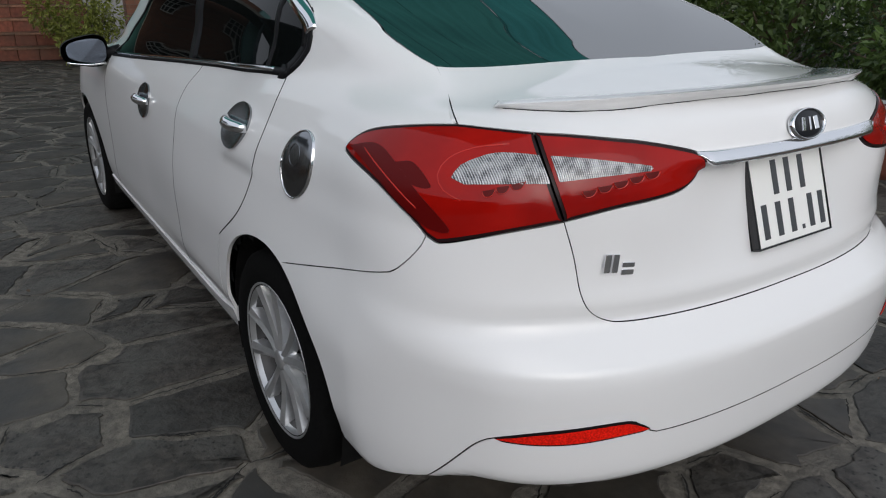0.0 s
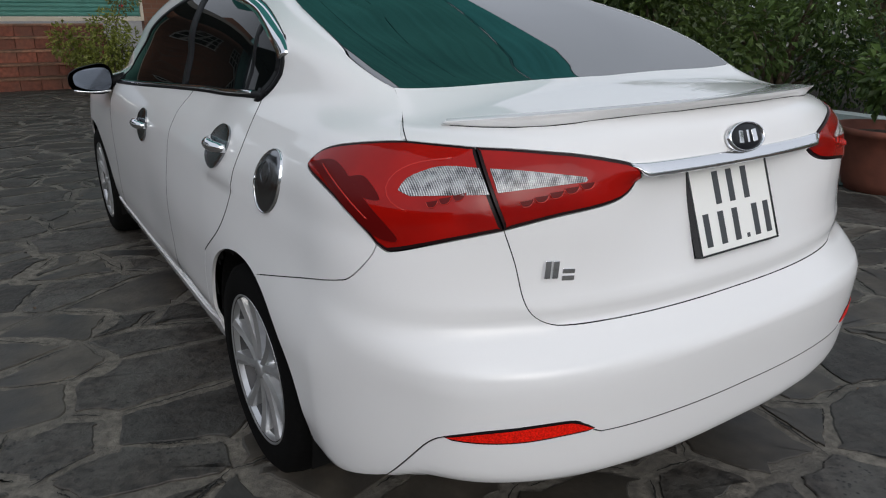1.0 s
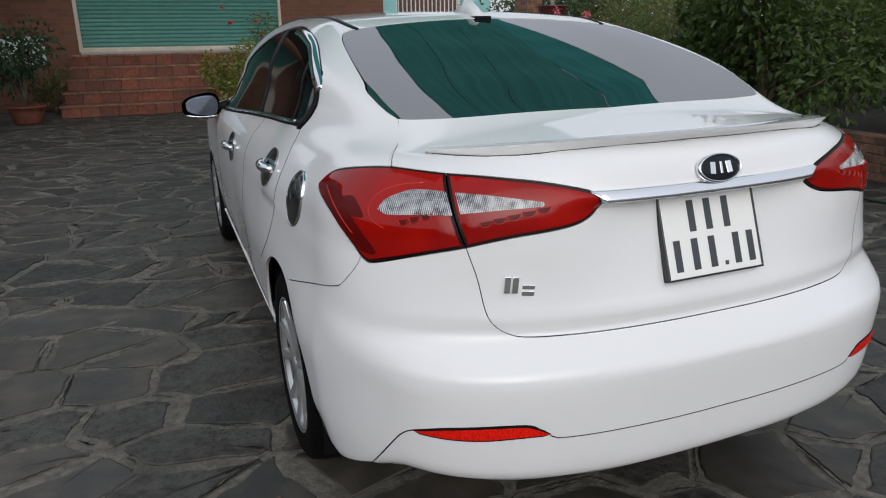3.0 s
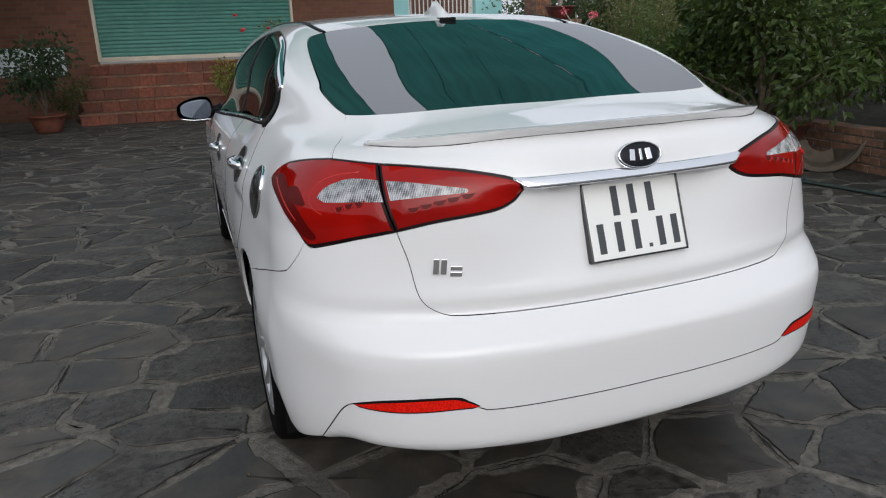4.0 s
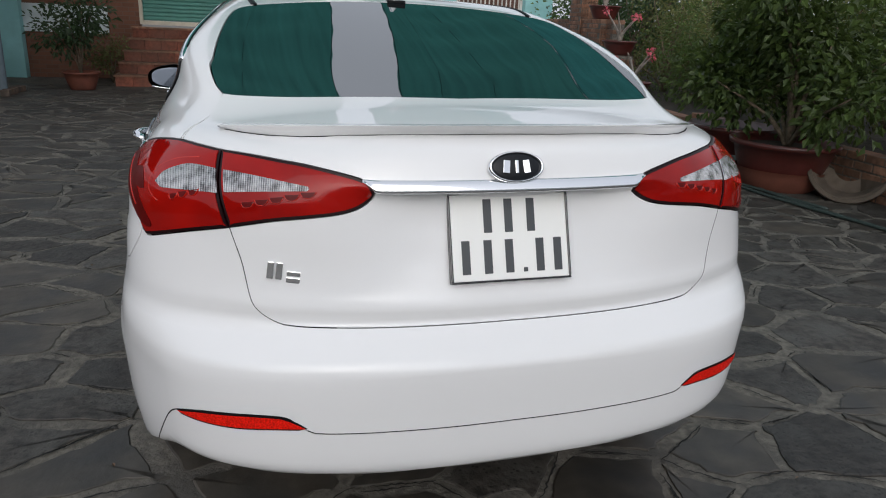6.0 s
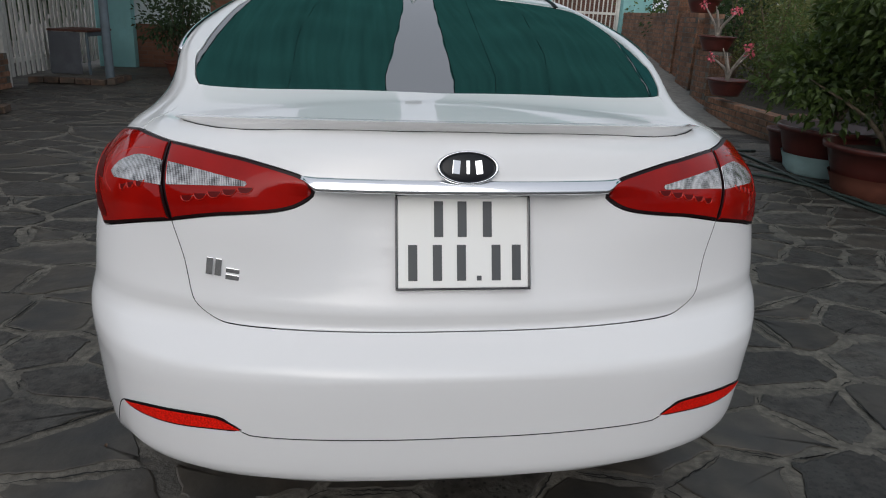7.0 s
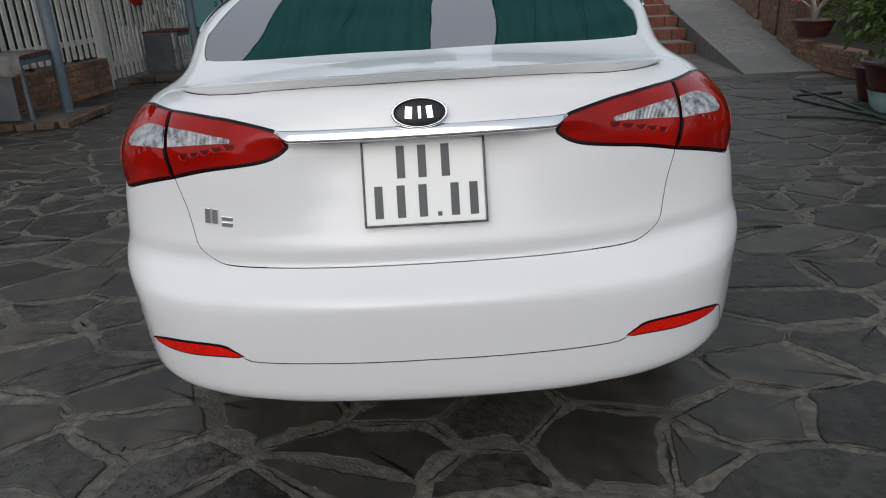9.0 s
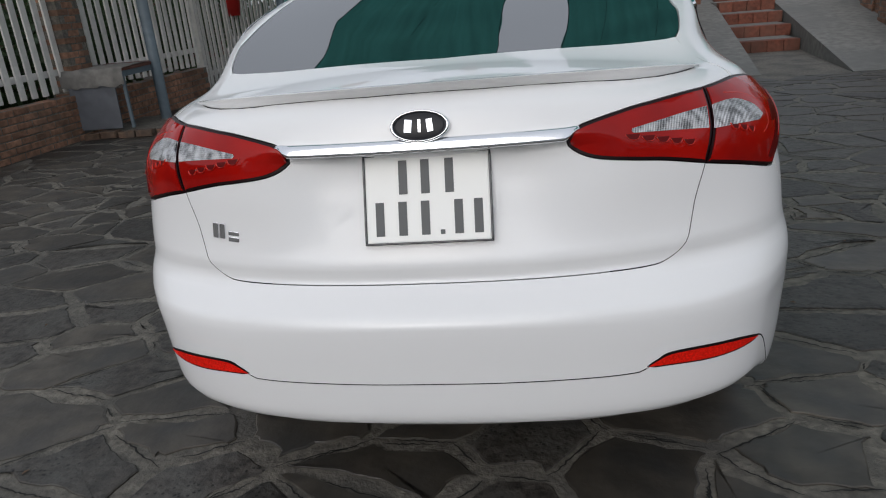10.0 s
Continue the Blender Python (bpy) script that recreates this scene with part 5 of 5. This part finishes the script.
part("gate_stile", box((-.03, -.03, .0), (.04, .03, 2.05), .004), white_wood, gate)
part("gate_stile", box((1.71, -.03, .0), (1.78, .03, 2.05), .004), white_wood, gate)
wall("wall_gate_right", (6.55, 16.4, .9), (7.3, 16.7, 3.4), turquoise, "turquoise gate pier")
wall("wall_gate_left", (3.2, 16.4, .9), (4.7, 16.7, 3.4), turquoise, "turquoise wall beside the gate")
wall("wall_behind_gate", (3.0, 21, 0), (9, 21.2, 3.2), house_brick, "dull brick wall behind the gate")

# ---- right side: garden bed behind a low brick wall ----
brick_wall("wall_bed_far", (5.15, 8.75), (4.98, 6.4), .32, brick_brown, "low brown brick garden wall", 90)
brick_wall("wall_bed_near", (4.98, 6.4), (4.82, 2.75), .40, brick_brown, "low brown brick garden wall", 150)
wall("wall_bed_white", (4.72, 1.4, 0), (4.92, 2.75, .47), white_render, "whitewashed end of the garden wall")
brick_wall("wall_bed_back", (4.86, 1.4), (4.9, -6), .44, brick_brown, "low brown brick garden wall", 0)
for k, (x, y, h) in enumerate(((5.35, 9.2, .95), (5.55, 10.2, 1.5), (5.85, 11.6, 2.0))):
    brick_wall("wall_pier_%d" % (k + 1), (x - .05, y - .25), (x + .05, y + .45), h, brick_brown, "stepped brown brick garden pier", 45, thick=.3)
hollow = bmesh.new()
for i in range(4):
    add_box(hollow, (-.075 + .046 * i, -.02, -.045), (-.063 + .046 * i, .0, .045), .001)
for k in range(4):
    add_box(hollow, (-.075, -.019, -.045 + .0263 * k), (.075, .0, -.034 + .0263 * k), .001)
hollow_mesh = bpy.data.meshes.new("hollow_brick")
hollow.to_mesh(hollow_mesh)
hollow.free()
hollow_mesh.materials.append(brick_brown)
for k, (x, y, h) in enumerate(((5.35, 9.2, .95), (5.55, 10.2, 1.5), (5.85, 11.6, 2.0))):
    pier_core = bpy.data.objects["wall_pier_%d" % (k + 1)]
    for j in range(int((h - .3) / .1)):
        for side in (-.077, .077):
            ob = new("hollow_brick", hollow_mesh)
            ob.parent = pier_core
            ob.matrix_local = Matrix.Translation((-.012, side, .3 + .1 * j + .05)) @ pose(0, 0, 0, 0, 0, -90)
brick_wall("wall_ramp_side", (5.5, 9.6), (6.6, 16.2), 1.5, brick_brown, "brown brick wall beside the ramp", 0)
sm = bmesh.new()
outline = ((4.9, -8), (4.9, 1.4), (5.04, 6.4), (5.22, 8.75), (5.6, 9.6), (6.7, 16.2), (16, 30), (16, -8))
sm.faces.new([sm.verts.new((x, y, .3)) for x, y in outline][::-1])
ext = bmesh.ops.extrude_face_region(sm, geom=sm.faces[:])
for v in ext["geom"]:
    if isinstance(v, bmesh.types.BMVert):
        v.co.z = -.02
tagged(part("garden_soil", sm, soil), "dark garden soil with leaf litter", "soil", kind="structure")


def pot(name, x, y, z, r, h, mat, label, foot=None, category="pot"):
    ob = thing(name, pose(x, y, z), label, category)
    body_mesh = turned([(.0, .0), (r * .66, .0), (r * .72, h * .15), (r * .88, h * .6), (r * .96, h * .88), (r * 1.04, h * .9), (r * 1.05, h), (r * .97, h), (r * .9, h * .86), (.0, h * .84)], 36)
    part("bowl", body_mesh, mat, ob, "", True)
    part("earth", turned([(.0, h * .88), (r * .7, h * .87), (r * .91, h * .85)], 24), soil, ob, "dark potting earth", True)
    if foot:
        part("foot_band", turned([(r * .665, .0), (r * .76, h * .1), (r * .80, h * .27), (r * .86, h * .42), (r * .87, h * .43)], 36), foot, ob, "pale teal painted band", True)
    return ob


def leaf_cloud(clumps, count, size, seed, long=1.8):
    """Many small bent leaves round a set of clumps (centre, radius)."""
    r = random.Random(seed)
    verts, faces = [], []
    total = sum(c[1] ** 2 for c in clumps)
    for (c, rad) in clumps:
        for _ in range(int(count * rad * rad / total)):
            d = Vector((r.gauss(0, 1), r.gauss(0, 1), r.gauss(0, 1))).normalized()
            p = Vector(c) + d * rad * (r.random() ** .4) * Vector((1, 1, .85)).length / 1.65
            s = size * r.uniform(.55, 1.25)
            ax = (d + Vector((r.uniform(-.8, .8), r.uniform(-.8, .8), r.uniform(-.9, .3)))).normalized()
            side = ax.cross(Vector((r.uniform(-1, 1), r.uniform(-1, 1), 1))).normalized()
            dip = ax.cross(side) * s * .18
            b = len(verts)
            verts += [p, p + ax * s * .45 + side * s / long * .5 - dip, p + ax * s * .45 + dip * .4, p + ax * s * .45 - side * s / long * .5 - dip, p + ax * s + dip * .2]
            faces += [(b, b + 1, b + 2), (b, b + 2, b + 3), (b + 1, b + 4, b + 2), (b + 2, b + 4, b + 3)]
    return verts, faces


def bush(name, x, y, z, height, width, count, size, mat, label, category="bush", seed=1, trunk=bark, group="", low=.25, long=1.8):
    """A bush or small tree: limbs from the foot, and leaf clumps on their ends with gaps between."""
    r = random.Random(seed)
    ob = thing(name, pose(x, y, z), label, category, group)
    clumps = []
    n = max(5, int(width * 6))
    for k in range(n):
        a = math.tau * k / n + r.uniform(-.4, .4)
        h = height * r.uniform(low, 1)
        d = width * .5 * r.uniform(.35, 1.0) * (1 - .45 * max(0, h / height - .6))
        tip = (d * math.cos(a), d * math.sin(a), h)
        part("limb", tube([(0, 0, 0), (tip[0] * .25, tip[1] * .25, h * .45), tip], [.03 * height / 1.6, .018 * height / 1.6, .006], 6, .15), trunk, ob, "", True)
        clumps.append((tip, width * r.uniform(.16, .3)))
        clumps.append(((tip[0] * .6, tip[1] * .6, h * .75), width * r.uniform(.12, .22)))
    v, f = leaf_cloud(clumps, count, size, seed, long)
    part("crown", mesh_of("crown", v, f, mat), mat, ob)
    return ob


# plants by the house
bush("shrub", .25, 11.2, 0, 1.05, 1.15, 2600, .07, leaf_yellow, "dense yellow-green shrub beside the steps", seed=3)
rose = bush("rose_bush", .35, 11.6, 0, 1.75, .9, 900, .07, leaf_olive, "tall thin rose bush with red blooms", seed=5)
for k in range(5):
    rr = random.Random(k)
    part("bloom", turned([(.0, .0), (.03, .01), (.035, .03), (.02, .045), (.0, .04)], 8, Matrix.Translation((rr.uniform(-.4, .35), rr.uniform(-.4, .1), rr.uniform(1.2, 1.85)))), petal_red, rose, "red bloom", True)
pot("flower_pot", -3.02, 11.35, 0, .27, .28, pot_clay, "round brown clay pot by the house wall")
bush("potted_plant", -3.02, 11.35, .24, .98, 1.4, 1100, .10, leaf_deep, "sparse dark-leaved plant in a clay pot", "plant", 8, low=.62, long=2.0)
bush("wall_plant", -2.75, 12.6, 0, .9, .8, 700, .06, leaf_olive, "thin green plant by the house wall", "plant", 18)

# pots along the garden wall
pot("flower_pot", 4.42, 5.55, 0, .26, .34, pot_red, "dark red glazed plant pot")
pot("flower_pot", 4.36, 4.95, 0, .44, .46, pot_red, "large dark red pot with a pale teal foot", pot_teal)
pot("flower_pot", 4.28, 4.08, 0, .46, .44, pot_red, "large dark red glazed pot on a clay foot", pot_clay)
pot("flower_pot", 4.30, 1.75, 0, .36, .48, pot_clay, "round terracotta clay plant pot")
bush("potted_tree", 4.36, 4.95, .38, 1.35, 1.0, 3600, .09, leaf_broad, "broad-leaved dark green potted tree", "tree", 21, long=1.7)
bush("potted_tree", 4.32, 4.08, .36, 1.5, 1.7, 5200, .09, leaf_broad, "broad-leaved dark green potted tree", "tree", 22, long=1.7)
bush("potted_plant", 4.30, 1.75, .4, .75, .8, 900, .09, leaf_dark, "bushy green plant in a terracotta pot", "plant", 23)
# broken pot
shard = bmesh.new()
rows = []
section = ((.312, .0), (.318, .02), (.312, .05), (.29, .065), (.245, .25), (.12, .265), (.12, .235), (.215, .23), (.262, .06), (.278, .03), (.282, .0))
for i in range(29):
    u = i / 28
    row = []
    for k, (r, y) in enumerate(section):
        first = -196 + 26 * noise.noise(Vector((k * .8, 3.1, 0))) + (30 if 3 < k < 9 else 0)
        last = -14 + 24 * noise.noise(Vector((k * .8, 7.7, 0))) - (38 if 3 < k < 9 else 0)
        a = math.radians(first + (last - first) * u)
        row.append(shard.verts.new((r * math.cos(a), y, .318 + r * math.sin(a))))
    rows.append(row)
for a, b in zip(rows, rows[1:]):
    for i in range(len(section)):
        k = (i + 1) % len(section)
        shard.faces.new((a[i], a[k], b[k], b[i]))
shard.faces.new(rows[0])
shard.faces.new(rows[-1])
ob = tagged(part("broken_pot", shard, pot_stone), "broken half of a pale stone pot", "pot")
ob.matrix_world = pose(4.42, 3.42, .0, -14, 0, -47) @ Matrix.Scale(1.1, 4)
# hoses
for k, pts in enumerate(([(4.02, 6.3), (4.0, 5.4), (3.9, 4.6), (3.85, 3.8), (4.0, 2.8), (4.2, 1.6), (4.3, .4)], [(4.3, 6.0), (3.75, 5.9), (3.8, 5.2), (4.0, 4.4), (3.95, 3.4), (4.1, 2.2), (4.25, 1.0)], [(3.2, 4.9), (3.6, 4.75), (3.9, 4.2), (4.05, 3.2)])):
    tagged(part("garden_hose", tube([(x, y, .016) for x, y in pts], .014, 8, .08), hose_green, smooth=True), "dark green garden hose lying on the paving", "hose", "garden hoses")
# flowering bonsai pots on the wall
for x, y, z in ((5.02, 8.15, .40), (5.35, 9.25, .95), (5.55, 10.25, 1.5)):
    pot("bowl_pot", x, y, z, .27, .22, pot_red, "shallow dark red bowl pot on the brick wall")
    tree = thing("desert_rose", pose(x, y, z + .18), "bare pale-stemmed plant with pink blooms", "plant", "desert roses")
    rr = random.Random(int(y * 10))
    for k in range(5):
        a = math.tau * k / 5 + rr.uniform(-.4, .4)
        tip = (.26 * math.cos(a), .26 * math.sin(a), rr.uniform(.3, .5))
        part("stem", tube([(0, 0, 0), (.04 * math.cos(a), .04 * math.sin(a), .16), tip], [.028, .018, .007], 7, .06), pale_bark, tree, "", True)
        if k % 2 == 0:
            v, f = leaf_cloud([(tip, .05)], 26, .05, k, 1.2)
            part("bloom", mesh_of("bloom", v, f, petal), petal, tree, "pink bloom")

# garden behind the wall
k = 0
for x, y, h, w, mat, size, cnt in ((5.7, 6.6, 1.5, 1.5, leaf_olive, .06, 1500), (5.6, 5.2, 1.7, 1.7, leaf_olive, .06, 1700), (5.7, 3.6, 1.9, 2.0, leaf_dark, .09, 2000), (5.8, 2.0, 2.1, 2.1, leaf_deep, .06, 2200), (5.9, .4, 2.2, 2.2, leaf_olive, .06, 2200), (6.2, -1.4, 2.2, 2.2, leaf_dark, .08, 1500),
                                (6.4, 8.4, 1.3, 1.7, leaf_dark, .06, 1900), (6.9, 10.2, 1.8, 1.8, leaf_olive, .06, 1700), (7.2, 8.2, 1.9, 2.2, leaf_olive, .07, 1700), (7.4, 5.8, 2.3, 2.4, leaf_deep, .08, 2000), (7.5, 3.4, 2.6, 2.6, leaf_olive, .08, 2200), (7.6, 1.0, 2.6, 2.6, leaf_deep, .08, 2000), (8.0, 10.8, 2.2, 2.4, leaf_dark, .08, 1600), (9.5, 7.5, 2.8, 3.0, leaf_deep, .1, 1800), (9.8, 4.2, 3.0, 3.2, leaf_dark, .1, 1900), (9.8, 13.5, 2.8, 3.0, leaf_olive, .1, 1500), (7.6, 12.6, 3.0, 2.6, leaf_deep, .1, 1900), (8.6, 16.0, 3.6, 3.2, leaf_dark, .12, 1900)):
    k += 1
    bush("garden_bush", x, y, .28, h, w, cnt * 2, size, mat, "thick untrimmed green garden bush", "bush", 40 + k, low=.2, long=1.9)
# far hedge row that closes the garden, and trees behind the camera
v, f = leaf_cloud([((12.5 + 1.2 * math.sin(i * 1.7), -9 + i * 1.5, 1.5 + .6 * math.sin(i * 2.3)), 1.7) for i in range(22)] + [((-6 + i * 1.6, -13 + math.sin(i * 2), 1.8), 2.0) for i in range(14)], 16000, .28, 77)
# leaf row added to darken the fence gaps and the side window reflections
tv, tf = leaf_cloud([((-7.2 + .9 * math.sin(i * 1.9), 2.5 + i * .75, .75 + .35 * (i % 3)), .8) for i in range(18)], 9000, .2, 78)
tagged(part("fence_trees", mesh_of("fence_trees", tv, tf, leaf_deep), leaf_deep), "dark trees added behind the white fence to darken its gaps", "trees", kind="stuff")
tagged(part("far_hedge", mesh_of("far_hedge", v, f, leaf_deep), leaf_deep), "dark far hedge round the yard", "hedge", kind="stuff")

# ---- paving stones, nearest ones singly ----
pavement = thing("pavement", Matrix(), "irregular dark grey stone paving with pale joints", "pavement", kind="structure")
sr = random.Random(5)
far_stones, single = {False: ([], []), True: ([], [])}, 0
cells = stones(-6.2, 5.0, -3.6, 11.8, .325)
cells.sort(key=lambda c: abs(c[0].x) * 1.2 + abs(c[0].y - .4))
for poly in cells:
    made = stone_mesh(poly, sr)
    if not made:
        continue
    mid, v, f = made
    even_top = sr.random() < .45
    if mid.x > RX(mid.y) - 2.05 and mid.y > 7.7 or mid.x > 4.72 or mid.x < -5.1:
        continue
    if single < 290:
        ob = new("stone", mesh_of("stone", v, f, slate_smooth if even_top else slate))
        ob.parent = pavement
        ob.location = (mid.x, mid.y, 0)
        single += 1
    else:
        rest_v, rest_f = far_stones[even_top]
        b = len(rest_v)
        rest_v += [(p[0] + mid.x, p[1] + mid.y, p[2]) for p in v]
        rest_f += [tuple(i + b for i in g) for g in f]
for (rest_v, rest_f), far_mat in ((far_stones[False], slate_far), (far_stones[True], slate_smooth_far)):
    tagged(part("stones_far", mesh_of("stones_far", rest_v, rest_f, far_mat), far_mat, pavement), kind="stuff")

# dirt-filled cracks along some of the joints, and leaf litter
cr = random.Random(31)
cv, cf = [], []
for poly in cells:
    for a, b in zip(poly, poly[1:] + poly[:1]):
        if (b - a).length < .1 or cr.random() > .5 or abs(a.x) > 4.2 or not -3 < a.y < 6:
            continue
        u0, u1 = sorted((cr.uniform(-.05, .5), cr.uniform(.5, 1.1)))
        off = cr.choice((-1, 1)) * cr.uniform(.003, .014)
        side = Vector((a.y - b.y, b.x - a.x)).normalized()
        n = max(4, int((b - a).length / .014))
        for k in range(n + 1):
            u = u0 + (u1 - u0) * k / n
            p = a.lerp(b, u) + side * (off + .010 * noise.noise(Vector((a.lerp(b, u).x, a.lerp(b, u).y, off * 40)) * 11) + cr.uniform(-.0035, .0035))
            w = .001 + .0032 * math.sin(math.pi * k / n) * cr.uniform(.3, 1)
            cv += [(p.x + side.x * w, p.y + side.y * w, .0022), (p.x - side.x * w, p.y - side.y * w, .0022)]
            if k:
                m = len(cv)
                cf.append((m - 4, m - 3, m - 1, m - 2))
tagged(part("joint_cracks", mesh_of("joint_cracks", cv, cf, crack_dirt), crack_dirt, pavement), kind="stuff")
lr = random.Random(9)
lv, lf = [], []
for k in range(130):
    x, y = lr.uniform(-4, 4.4), lr.uniform(-2, 8)
    a, q = lr.uniform(0, math.tau), lr.uniform(.006, .02)
    b = len(lv)
    for r, g, z in ((0, 0, .004), (q, .5, .007), (q * 1.9, 0, .005), (q, -.5, .009)):
        lv.append((x + r * math.cos(a + g), y + r * math.sin(a + g), z))
    lf += [(b, b + 1, b + 2), (b, b + 2, b + 3)]
tagged(part("leaf_litter", mesh_of("leaf_litter", lv, lf, dry_leaf), dry_leaf), "small dry leaves and chips scattered on the paving", "litter", kind="stuff")
